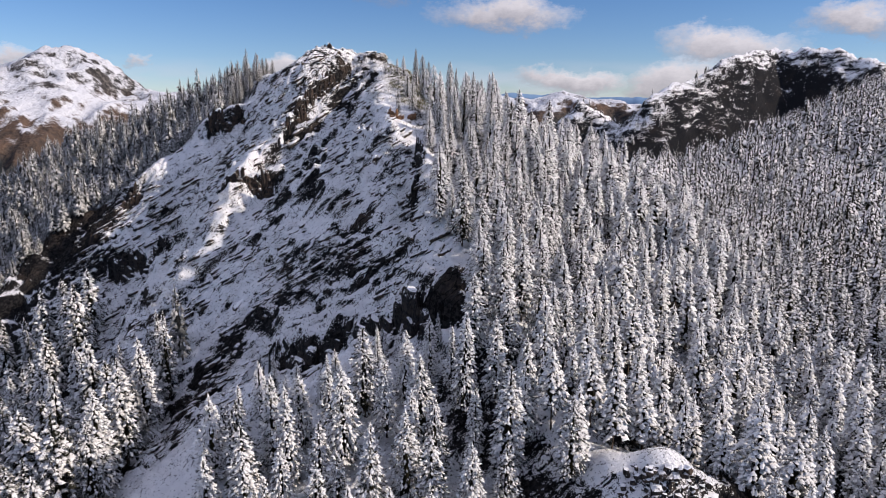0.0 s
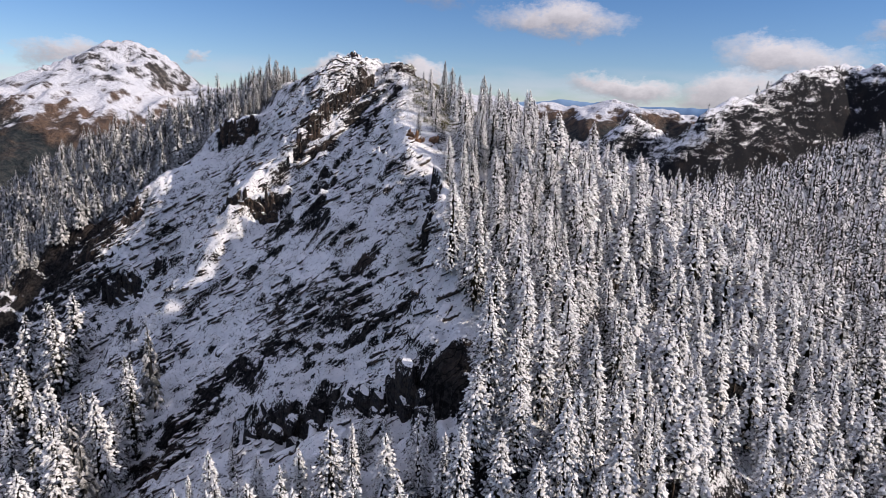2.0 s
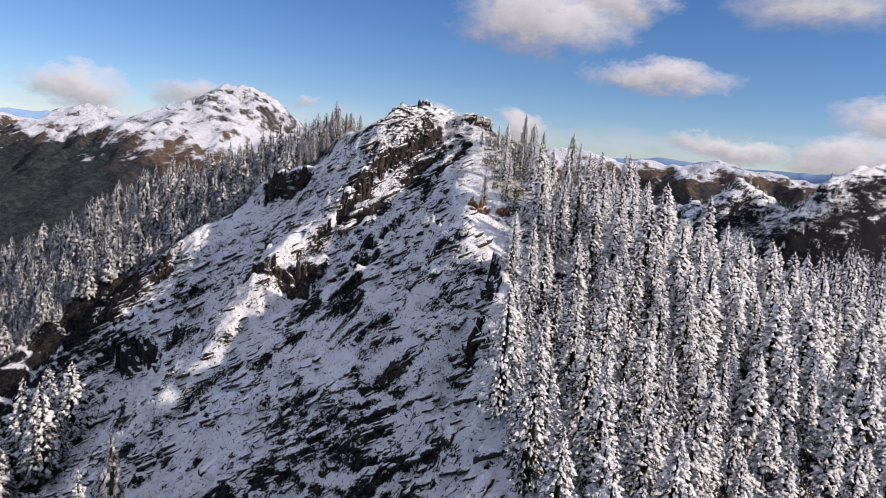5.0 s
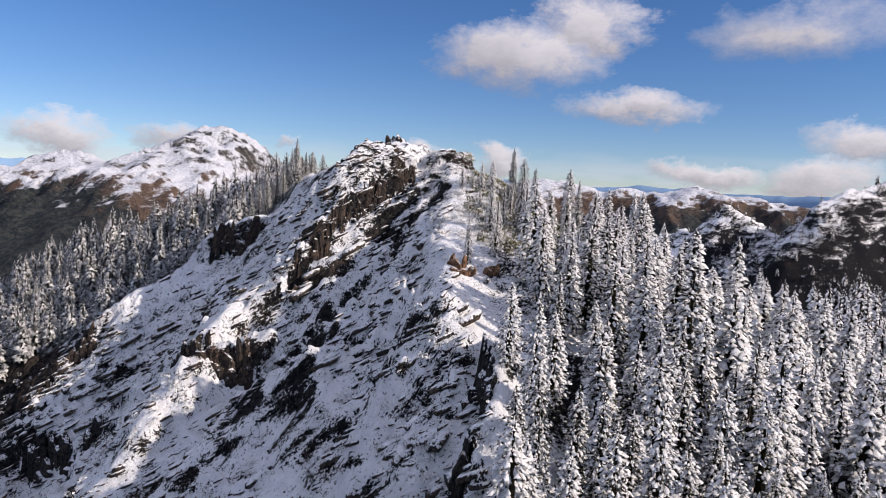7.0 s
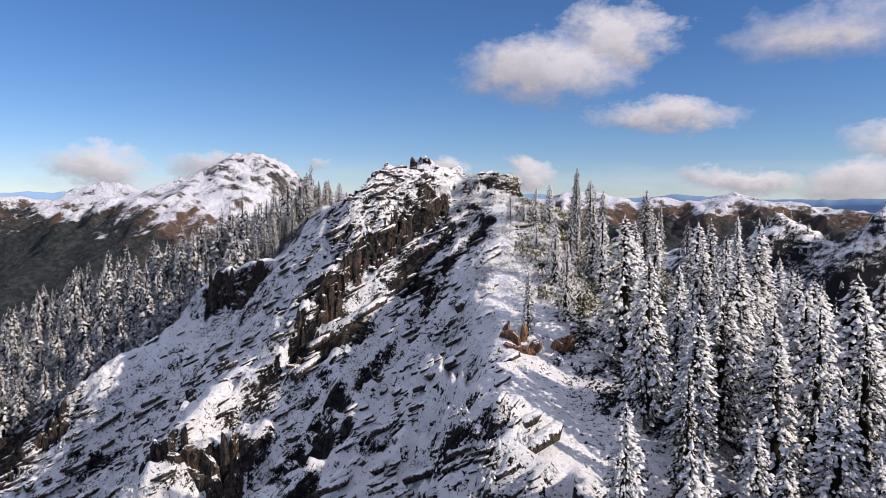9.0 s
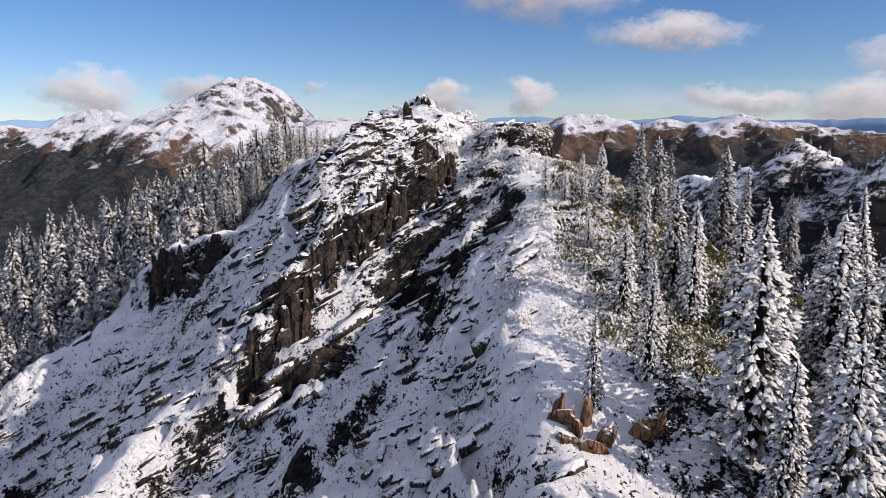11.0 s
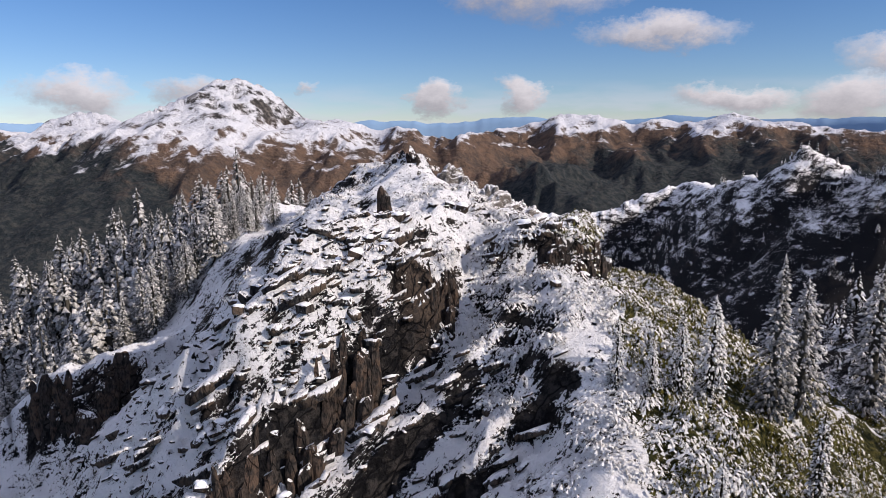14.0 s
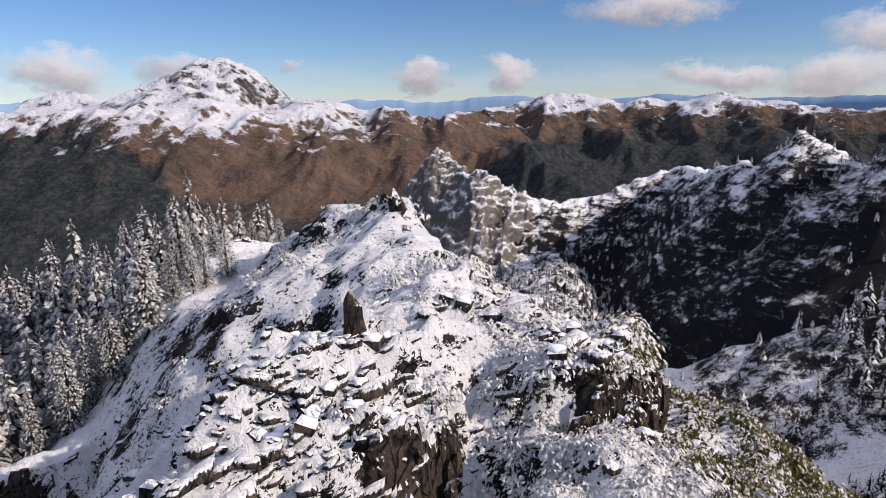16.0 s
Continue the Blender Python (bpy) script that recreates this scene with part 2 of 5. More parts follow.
def far_material():
    """Distant ranges: snow high up, brown burnt slopes and dark woods below, some haze mixed into the colours."""
    mat, nt, b = shader("distant_slopes", 0.95)
    g = Net(nt)
    p = g.place()
    sep = g.N("ShaderNodeSeparateXYZ")
    g.L(p, sep.inputs[0])
    big, mid, fine = g.noise(0.0018, 5, 0.55, p), g.noise(0.008, 6, 0.65, p), g.noise(0.04, 5, 0.7, p)
    # haze put into the tones: browns muted, woods tinted slightly blue
    brown = g.mix(g.step(g.math("ADD", g.math("MULTIPLY", mid, 0.5), g.math("MULTIPLY", fine, 0.5)), 0.35, 0.65), (0.054, 0.043, 0.037), (0.135, 0.088, 0.062))
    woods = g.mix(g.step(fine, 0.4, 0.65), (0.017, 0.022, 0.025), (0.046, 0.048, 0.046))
    stone = g.mix(g.step(fine, 0.4, 0.6), (0.035, 0.033, 0.033), (0.12, 0.108, 0.10))
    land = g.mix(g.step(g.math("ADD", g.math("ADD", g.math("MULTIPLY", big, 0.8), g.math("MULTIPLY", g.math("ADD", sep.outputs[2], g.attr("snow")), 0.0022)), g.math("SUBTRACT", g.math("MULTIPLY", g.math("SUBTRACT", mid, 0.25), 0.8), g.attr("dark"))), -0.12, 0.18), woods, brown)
    grit = g.noise(0.010, 9, 0.72, p)
    hgt = g.math("ADD", sep.outputs[2], g.math("MULTIPLY", g.math("SUBTRACT", big, 0.5), 110.0))
    hgt = g.math("ADD", hgt, g.attr("snow"))
    hgt = g.math("ADD", g.math("MINIMUM", g.math("MULTIPLY", g.math("ADD", hgt, 50.0), 0.010), 0.20), g.math("MULTIPLY", g.math("SUBTRACT", grit, 0.5), 5.4))
    hgt = g.math("ADD", hgt, g.math("MULTIPLY", g.math("SUBTRACT", g.up(), 0.82), 2.8))
    cover = g.math("MULTIPLY", g.step(hgt, -0.35, 0.35), 0.92)
    land = g.mix(g.step(sep.outputs[2], -20.0, 70.0), land, stone)
    # far snow duller than near snow, haze in its colour
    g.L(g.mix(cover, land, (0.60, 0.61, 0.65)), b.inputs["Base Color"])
    g.L(g.bump(g.math("ADD", mid, g.math("MULTIPLY", fine, 0.4)), 0.9, 45.0), b.inputs["Normal"])
    return mat


def needle_material(name, lo, hi, green):
    """Conifer sprays with snow lying on their upper sides."""
    mat, nt, b = shader(name, 0.8)
    g = Net(nt)
    p = g.place()
    n1, n2 = g.noise(5.0, 5, 0.8, p), g.noise(0.25, 2, 0.5, p)
    isl = g.N("ShaderNodeNewGeometry").outputs["Random Per Island"]
    v = g.math("ADD", g.math("MULTIPLY", g.up(), 1.3), g.math("MULTIPLY", g.math("SUBTRACT", n1, 0.5), 4.6))
    v = g.math("ADD", v, g.math("MULTIPLY", g.math("SUBTRACT", isl, 0.5), 1.1))
    v = g.math("ADD", v, g.math("MULTIPLY", g.math("SUBTRACT", n2, 0.5), 1.1))
    v = g.math("ADD", v, g.math("MULTIPLY", g.math("SUBTRACT", g.N("ShaderNodeObjectInfo").outputs["Random"], 0.5), 0.5))
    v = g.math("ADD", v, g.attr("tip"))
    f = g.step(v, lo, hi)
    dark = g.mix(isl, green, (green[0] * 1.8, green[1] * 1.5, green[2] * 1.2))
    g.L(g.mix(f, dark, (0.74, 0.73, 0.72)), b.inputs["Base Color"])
    g.L(g.bump(g.noise(9.0, 4, 0.7, p), 0.8, 0.12), b.inputs["Normal"])
    return mat


def bark_material():
    mat, nt, b = shader("bark", 0.9)
    g = Net(nt)
    p = g.place()
    n = g.noise(4.0, 5, 0.65, p, (1, 1, 0.25))
    g.L(g.mix(g.step(n, 0.35, 0.7), (0.035, 0.026, 0.02), (0.12, 0.095, 0.075)), b.inputs["Base Color"])
    g.L(g.bump(n, 0.8, 0.08), b.inputs["Normal"])
    return mat


M_GROUND, M_FAR, M_BARK = ground_material(), far_material(), bark_material()
M_NEEDLE = needle_material("snowy_needles", 0.70, 1.22, (0.010, 0.010, 0.006))
M_BARE = needle_material("bare_needles", 0.8, 1.3, (0.014, 0.018, 0.012))
# frosted needles for the spur, its shade greyed into their tone
M_DARK = needle_material("frosted_shade_needles", 0.2, 2.8, (0.042, 0.046, 0.046))


# ---------------------------------------------------------------- noise and terrain
def lattice(ix, iy, seed):
    h = (ix.astype(np.int64) * 374761393 + iy.astype(np.int64) * 668265263 + seed * 974634777) & 0xFFFFFFFF
    h = ((h ^ (h >> 13)) * 1274126177) & 0xFFFFFFFF
    return ((h ^ (h >> 16)) & 0xFFFF) / 65535.0


def vnoise(x, y, seed):
    ix, iy = np.floor(x), np.floor(y)
    fx, fy = x - ix, y - iy
    u, v = fx * fx * fx * (fx * (fx * 6 - 15) + 10), fy * fy * fy * (fy * (fy * 6 - 15) + 10)
    a, b = lattice(ix, iy, seed), lattice(ix + 1, iy, seed)
    c, d = lattice(ix, iy + 1, seed), lattice(ix + 1, iy + 1, seed)
    return (a + (b - a) * u) * (1 - v) + (c + (d - c) * u) * v


def fbm(x, y, seed, octaves=4, gain=0.5):
    """Fractal noise about zero."""
    total, amp, norm = 0, 1.0, 0
    for k in range(octaves):
        total = total + amp * (vnoise(x * 2 ** k, y * 2 ** k, seed + 17 * k) - 0.5)
        norm += amp
        amp *= gain
    return 2 * total / norm


def ridged(x, y, seed, octaves=4):
    total, amp, norm = 0, 1.0, 0
    for k in range(octaves):
        total = total + amp * (1 - np.abs(2 * vnoise(x * 2 ** k, y * 2 ** k, seed + 31 * k) - 1))
        norm += amp
        amp *= 0.5
    return total / norm


def ramp(v, lo, hi):
    s = np.clip((v - lo) / (hi - lo), 0, 1)
    return s * s * (3 - 2 * s)


# crest lines: corners (x, y, z), fall on the left of the way, fall on its right, roundness
SPINE = [(34.0, 52.0, -56.0), (15.0, 80.0, -41.5), (8.3, 92.6, -33.0), (3.7, 112.3, -24.2), (-1.2, 134.8, -15.2), (-5.0, 144.5, -11.0), (-12.2, 157.8, -5.9), (-17.7, 183.3, 3.2), (-19.8, 199.9, 8.8)]
CRESTS = [
    (SPINE, 1.29, 0.57, 3.0),
    ([(-20.0, 200.0, 9.8), (-25.2, 210.7, 15.1), (-31.6, 216.8, 16.2), (-36.0, 223.0, 15.8), (-40.0, 231.2, 17.6), (-43.0, 234.0, 16.4), (-46.2, 236.2, 17.0), (-52.0, 239.5, 14.0)], 1.10, 0.62, 3.0),
    ([(-32.8, 207.8, 15.7), (-36.4, 203.5, 16.2), (-39.2, 200.2, 14.2), (-39.4, 196.0, 7.4), (-39.2, 191.0, -0.8)], 1.28, 1.24, 3.0),
    ([(-39.7, 187.5, -2.2), (-50.0, 181.0, -10.6), (-53.5, 171.0, -18.2), (-57.0, 162.0, -27.2), (-66.0, 150.0, -47.0), (-80.0, 138.0, -62.0)], 1.5, 1.25, 2.5),
    ([(-20.0, 157.0, -12.6), (-31.0, 163.5, -17.0), (-36.0, 157.0, -28.0), (-42.0, 147.0, -40.0)], 1.2, 1.0, 2.5),
    ([(-37.0, 219.0, 16.5), (-45.0, 221.0, 14.6), (-56.5, 224.4, 8.6), (-62.5, 230.0, 7.6), (-66.5, 247.0, 10.2), (-95.0, 250.0, -2.5), (-140.0, 244.0, -20.0), (-210.0, 236.0, -60.0), (-330.0, 220.0, -115.0)], 1.35, 0.35, 4.0),
    ([(-57.4, 217.4, 0.6), (-62.5, 214.4, -4.4), (-67.0, 213.2, -2.8), (-71.0, 212.4, -3.4), (-76.0, 208.4, -9.5), (-85.6, 199.0, -16.6), (-98.7, 195.5, -31.0), (-115.0, 196.5, -35.0), (-135.0, 180.0, -58.0)], 1.6, 0.8, 3.0),
    ([(0.0, 160.0, -7.6), (-6.6, 174.0, -3.0), (-10.6, 180.0, 1.2), (-14.8, 190.0, 5.6), (-18.5, 201.0, 8.8)], 0.9, 0.5, 4.0),
    ([(-4.0, 98.0, -38.8), (-13.0, 104.0, -41.5), (-24.0, 106.0, -48.0), (-37.0, 102.0, -54.0), (-60.0, 98.0, -64.0)], 0.5, 0.55, 4.0),
    # knoll with the bare boulder top
    ([(21.5, 69.0, -42.0), (26.0, 67.6, -39.9), (33.0, 68.0, -44.2)], 1.3, 1.3, 3.0),
]
# the wooded hill to the east and the ridge that closes the cirque
EAST = [
    ([(20, 446, -86), (45, 436, -69), (66, 431, -58.5), (92, 429, -49.5), (150, 424, -44)], 1.3, 0.45, 5.0),
    ([(70, 300, -56), (150, 410, -46), (215, 440, -28), (290, 480, -4), (400, 560, 20), (520, 640, 30), (750, 660, 45)], 0.85, 0.34, 12.0),
    ([(520, 650, 26), (440, 760, 48), (395, 795, 64), (340, 768, 56), (280, 732, 30), (246, 715, 13), (221, 706, 2), (206, 734, -16), (186, 767, -8), (164, 782, -2), (152, 788, -20), (136, 806, -36), (110, 880, -46), (91, 955, -52), (45, 939, -62), (-10, 928, -80), (-60, 915, -84), (-130, 910, -62)], 1.25, 0.75, 6.0),
    ([(-128, 912, -60), (-165, 938, -46), (-188, 950, -32), (-240, 1000, -120)], 1.7, 1.5, 4.0),
    ([(-188, 950, -32), (-176, 922, -70), (-160, 890, -130)], 1.5, 1.3, 4.0),
    ([(-60, 915, -86), (-40, 850, -150), (-30, 800, -200)], 1.0, 0.9, 6.0),
]


def crest_height(X, Y, line, left, right, soft):
    best = np.full(X.shape, -1e9)
    for a, b in zip(line, line[1:]):
        ux, uy = b[0] - a[0], b[1] - a[1]
        n = ux * ux + uy * uy
        s = np.clip(((X - a[0]) * ux + (Y - a[1]) * uy) / n, 0, 1)
        dx, dy = X - a[0] - s * ux, Y - a[1] - s * uy
        d = np.sqrt(dx * dx + dy * dy)
        side = (dx * uy - dy * ux) / (math.sqrt(n) * (d + 0.3))
        fall = left + (right - left) * (0.5 + 0.5 * side)
        best = np.maximum(best, a[2] + s * (b[2] - a[2]) - fall * (np.sqrt(d * d + soft * soft) - soft))
    return best


def smooth_max(parts, k):
    top = np.max(parts, axis=0)
    return top + k * np.log(sum(np.exp((p - top) / k) for p in parts))


def base_height(X, Y):
    """The large forms: ridge, spurs, benches and valley floors, with no detail."""
    west = -62 - 0.34 * np.maximum(-X - 40, 0) - 0.10 * np.maximum(Y - 110, 0)
    east = -52 - 0.42 * np.maximum(Y - 330, 0) * ramp(Y, 300, 420) - 0.45 * np.maximum(Y - 225, 0) * ramp(-X, -130, -50) * ramp(-Y, -420, -380)
    m = 1 / (1 + np.exp(-(X - 10) / 12))
    floor = np.maximum(west * (1 - m) + east * m, -470)
    parts = [crest_height(X, Y, *c) for c in CRESTS]
    brink = np.interp(Y, [200, 209, 213, 216, 221, 231, 245], [40, -5, -16, -24, -31.5, -37.5, -46])
    drop = 1.5 * np.maximum(X - brink, 0) * ramp(Y, 203, 214)
    parts = [q - drop if k in (0, 1, 7) else q for k, q in enumerate(parts)] + [floor]
    parts[5] = parts[5] - 1.5 * np.maximum(X + 35, 0)
    z = smooth_max(np.array(parts), 2.0)
    far = [crest_height(X, Y, *c) for c in EAST]
    return smooth_max(np.array([z] + far), 6.0)


# steep steps in the face: the high side lies on the left of the way; height, half width of the slope behind
SCARPS = [
    ([(-43.5, 180.8), (-38, 185.5), (-36, 189.2), (-33.6, 192.6), (-32.0, 195.5)], 4.2, 4.2),
    ([(-74.5, 207.2), (-71, 207.8), (-67.4, 209.4), (-65.2, 212)], 5.5, 4.0),
    ([(-66, 170.5), (-55, 169.5), (-45, 170.5)], 4.5, 4.0),
    ([(-33, 117), (-22, 114), (-11, 109), (-2, 102)], 6.5, 5.0),
    ([(-22.2, 205.0), (-20.7, 205.0), (-19.0, 205.9), (-18.0, 208.4), (-18.2, 212)], 4.0, 3.0),
    ([(-42, 168), (-36, 172), (-29.5, 178.5), (-26, 186)], 2.6, 3.0),
    ([(-30.8, 198.8), (-29.4, 200.6), (-28.6, 203.0)], 3.0, 2.6),
    ([(-39.3, 203.0), (-40.2, 198.0), (-41.6, 193.0)], 2.6, 2.5),
    ([(-105, 186), (-98, 188), (-92, 192)], 4.0, 4.0),
    ([(-94, 177.5), (-86, 176.5), (-78, 178)], 7.0, 5.0),
    ([(-5.6, 144), (-4.6, 138), (-5.6, 133)], 6.5, 4.0),
]


def scarp_steps(X, Y):
    z = np.zeros(X.shape)
    for line, height, back in SCARPS:
        near, signed = np.full(X.shape, 1e9), np.zeros(X.shape)
        for a, b in zip(line, line[1:]):
            ux, uy = b[0] - a[0], b[1] - a[1]
            n = ux * ux + uy * uy
            s = np.clip(((X - a[0]) * ux + (Y - a[1]) * uy) / n, 0, 1)
            dx, dy = X - a[0] - s * ux, Y - a[1] - s * uy
            d = np.sqrt(dx * dx + dy * dy)
            sg = np.sign(ux * dy - uy * dx) * d
            signed = np.where(d < near, sg, signed)
            near = np.minimum(near, d)
        z = z + 0.5 * height * np.tanh(signed / 0.45) * np.exp(-(signed / back) ** 2)
    return z


def spine_x(Y):
    return np.interp(Y, [p[1] for p in SPINE], [p[0] for p in SPINE])


def rockiness(X, Y):
    """1 on the broken west face, on the summit and on the cirque walls; 0 on the wooded slopes."""
    face = ramp(spine_x(Y) + 2 - X, 0, 6) * ramp(Y, 80, 100) * ramp(X, -210, -170)
    face = face * (1 - 0.5 * ramp(Y, 206, 214)) * (1 - 0.6 * ramp(-X, 52, 58) * ramp(Y, 207, 213))
    wall = ramp(Y - 0.55 * X, 400, 480) * ramp(-X, -620, -480)
    return np.maximum(face, wall)


def ground_height(X, Y):
    z = base_height(X, Y)
    r = rockiness(X, Y)
    near = ramp(-Y, -420, -330)
    coarse = 1 - near
    wx, wy = fbm(X / 14, Y / 14, 5, 3), fbm(X / 14, Y / 14, 9, 3)
    rn = r * near
    z = z + rn * (2.6 * fbm(X / 22 + 0.3 * wx, Y / 22, 3, 4) + 3.0 * (ridged(X / 12 + 0.5 * wx, Y / 12 + 0.5 * wy, 21, 4) - 0.6))
    # tilted beds that break the face into shelves and short walls
    q = z - 0.55 * X + 0.20 * Y + 3.5 * wx
    for period, amp, seed, turn in ((10.5, 3.2, 39, -0.1), (5.2, 2.2, 41, 0.1), (2.4, 1.0, 43, 0.3), (1.25, 0.45, 47, -0.2)):
        ph = (q + turn * Y) / period + 1.0 * fbm(X / (3.4 * period), Y / (2.2 * period), seed, 3)
        saw = ph - np.floor(ph)
        shelf = np.where(saw < 0.8, saw / 0.8, (1 - saw) / 0.2)
        z = z + rn * (1 - 0.6 * ramp(Y, 186, 198)) * amp * (shelf - 0.5) * ramp(fbm(X / 20, Y / 14, seed + 1, 2), -0.35, 0.2)
    z = z + near * scarp_steps(X + 0.9 * fbm(X / 3, Y / 3, 65, 3), Y + 0.9 * fbm(X / 3, Y / 3, 67, 3))
    # broken rock: knuckles and notches from a few metres down to a stride
    z = z + rn * (1 - 0.55 * ramp(Y, 196, 206)) * (3.6 * (ridged(0.71 * (X - Y) / 5.2 + 0.6 * wx, 0.71 * (X + Y) / 12.0 + 0.6 * wy, 51, 3) - 0.62) + 1.3 * (ridged(0.71 * (X - Y) / 2.1 + wy, 0.71 * (X + Y) / 4.2, 53, 2) - 0.62))
    z = z + near * 0.42 * fbm(X / 2.0, Y / 2.0, 61, 2) * (0.25 + r)
    z = z + near * ramp(Y, 150, 190) * (0.85 * fbm(X / 3.6, Y / 3.6, 73, 3) + 0.42 * fbm(X / 1.2, Y / 1.2, 75, 2))
    z = z + near * (1 - r) * 1.2 * fbm(X / 19, Y / 19, 71, 3)
    # cirque walls and the hill further off
    q = z - 0.25 * X + 14 * wx
    ph = q / 24 + 0.9 * fbm(X / 60, Y / 60, 85, 3)
    saw = ph - np.floor(ph)
    shelf = np.where(saw < 0.75, saw / 0.75, (1 - saw) / 0.25)
    z = z + coarse * (12 * fbm(X / 110, Y / 110, 81, 5) * (0.25 + r) + r * (26 * (0.4 + 0.6 * ramp(X, 80, 200)) * (ridged(X / 48 + 0.4 * wx, Y / 90, 83, 3) - 0.66) + 5 * (shelf - 0.6)))
    return z


def axis(lo, hi, a, b, fine, growth, cap=1e9, cap_to=0):
    """Grid lines: fine between a and b, wider and wider outside, held at cap until cap_to."""
    mid = list(np.arange(a, b + fine / 2, fine))
    out, s, v = [], fine, mid[-1]
    while v < hi:
        s = s * (1 + growth) if (s < cap or v > cap_to) else s
        v += s
        out.append(v)
    low, s, v = [], fine, mid[0]
    while v > lo:
        s *= 1 + growth
        v -= s
        low.append(v)
    return np.array(low[::-1] + mid + out)


def sheet(name, X, Y, Z, mat, attrs):
    """A grid of quads as one mesh."""
    ny, nx = X.shape
    me = bpy.data.meshes.new(name)
    co = np.stack([X, Y, Z], -1).reshape(-1, 3)
    i = np.arange((ny - 1) * (nx - 1))
    a = (i // (nx - 1)) * nx + i % (nx - 1)
    quads = np.stack([a, a + 1, a + nx + 1, a + nx], 1)
    fill_mesh(me, co, quads)
    me.materials.append(mat)
    for key, val in attrs.items():
        at = me.attributes.new(key, "FLOAT", "POINT")
        at.data.foreach_set("value", np.broadcast_to(val, X.shape).astype(np.float32).ravel())
    return new(name, me)


def fill_mesh(me, co, faces, slots=None):
    """Put arrays of corners and of equal-sided faces into a mesh."""
    n, k = faces.shape
    me.vertices.add(len(co))
    me.vertices.foreach_set("co", co.astype(np.float32).ravel())
    me.loops.add(n * k)
    me.loops.foreach_set("vertex_index", faces.astype(np.int32).ravel())
    me.polygons.add(n)
    me.polygons.foreach_set("loop_start", np.arange(0, n * k, k, dtype=np.int32))
    me.polygons.foreach_set("loop_total", np.full(n, k, dtype=np.int32))
    if slots is not None:
        me.polygons.foreach_set("material_index", slots.astype(np.int32))
    me.update(calc_edges=True)
    me.validate()


def build_ground():
    xs = axis(-1500, 1500, -112, 10, 0.48, 0.042, 5.0, 460)
    ys = axis(-260, 1500, 98, 246, 0.48, 0.042, 5.0, 1000)
    X, Y = np.meshgrid(xs, ys)
    Z = ground_height(X, Y)
    d = X - spine_x(Y)
    east = ramp(d, 0, 5)
    scrub = east * ramp(Y, 173, 188) * ramp(-Y, -250, -232) * ramp(-X, -40, -10)
    rocky = rockiness(X, Y)
    near_face = ramp(-Y, -300, -260)
    moss = np.exp(-((X - 27) ** 2 / 60 + (Y - 68) ** 2 / 30))
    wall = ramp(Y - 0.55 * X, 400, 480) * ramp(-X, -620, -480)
    woods = ramp(d, 2, 10) * ramp(-Y, -330, -200) + ramp(X, 60, 110) * ramp(Y, 300, 360) * (1 - wall)
    # snow cut under the woods: canopy cover plus painted tree shade
    snow = 0.16 * (1 - rocky) - (0.66 + 0.32 * ramp(d, 6, 13)) * scrub - 0.80 * np.clip(woods, 0, 1) * (1 - scrub) + 0.35 * moss - 0.45 * ramp(X, -8, 0) * ramp(-Y, -96, -88) - 0.85 * ramp(-X, 88, 100) * ramp(-Y, -205, -190)
    snow = snow - 0.16 * ramp(-X, 30, 36) * ramp(Y, 212, 222) + 0.14 * ramp(-X, 38, 46) * ramp(X, -110, -90) * ramp(Y, 186, 206) + 0.29 * rocky * (1 - wall)
    brow = np.interp(X, [-190, -130, -60, 45, 110, 152, 164, 186, 206, 221, 280, 340, 395, 440], [-32, -62, -84, -62, -46, -20, -2, -8, -16, 2, 30, 56, 64, 48])
    # less snow further down the cirque walls, deepening the painted shade
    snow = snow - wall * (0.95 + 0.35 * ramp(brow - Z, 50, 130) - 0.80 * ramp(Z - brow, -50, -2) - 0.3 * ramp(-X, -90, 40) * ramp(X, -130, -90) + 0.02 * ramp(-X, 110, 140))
    snow = snow - 0.12 * np.exp(-((X + 35) ** 2 / 40 + (Y - 198) ** 2 / 70))
    snow = snow + 0.24 * np.exp(-((d + 9) / 6) ** 2) * ramp(Y, 112, 130) * ramp(-Y, -204, -192)
    snow = snow - 0.20 * np.exp(-((d + 23) / 6) ** 2) * ramp(Y, 112, 130) * ramp(-Y, -190, -178)
    snow = snow + 0.50 * np.exp(-((X + 42) ** 2 / 40 + (Y - 195) ** 2 / 60)) + 0.20 * ramp(-X, 40, 50) * ramp(X, -100, -90) * ramp(Y, 172, 192) * ramp(-Y, -222, -212) + 0.26 * rocky * near_face * ramp(-Y, -192, -176) * ramp(Y, 150, 165) - 0.05 * rocky * near_face * ramp(-Y, -165, -150)
    snow = snow - 0.24 * ramp(-X, 30, 36) * ramp(X, -66, -56) * ramp(Y, 208, 214)
    bands = fbm(0.71 * (X - Y) / 11, 0.71 * (X + Y) / 30, 321, 3)
    snow = snow - rocky * near_face * ramp(-Y, -206, -190) * (0.75 * ramp(bands, 0.08, 0.4) - 0.30 * ramp(-bands, 0.05, 0.3))
    snow = snow - 1.0 * ramp(X, 15, 30) * ramp(Y, 360, 380) * ramp(-Y, -450, -430) * ramp(-X, -130, -110)
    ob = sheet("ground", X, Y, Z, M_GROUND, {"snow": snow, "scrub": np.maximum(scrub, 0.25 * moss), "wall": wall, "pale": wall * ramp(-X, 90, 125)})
    ob.data.polygons.foreach_set("use_smooth", np.ones(len(ob.data.polygons), dtype=bool))
    tagged(ob, "snow-covered rocky ridge with dark ledges and wooded slopes", "mountain", kind="structure")


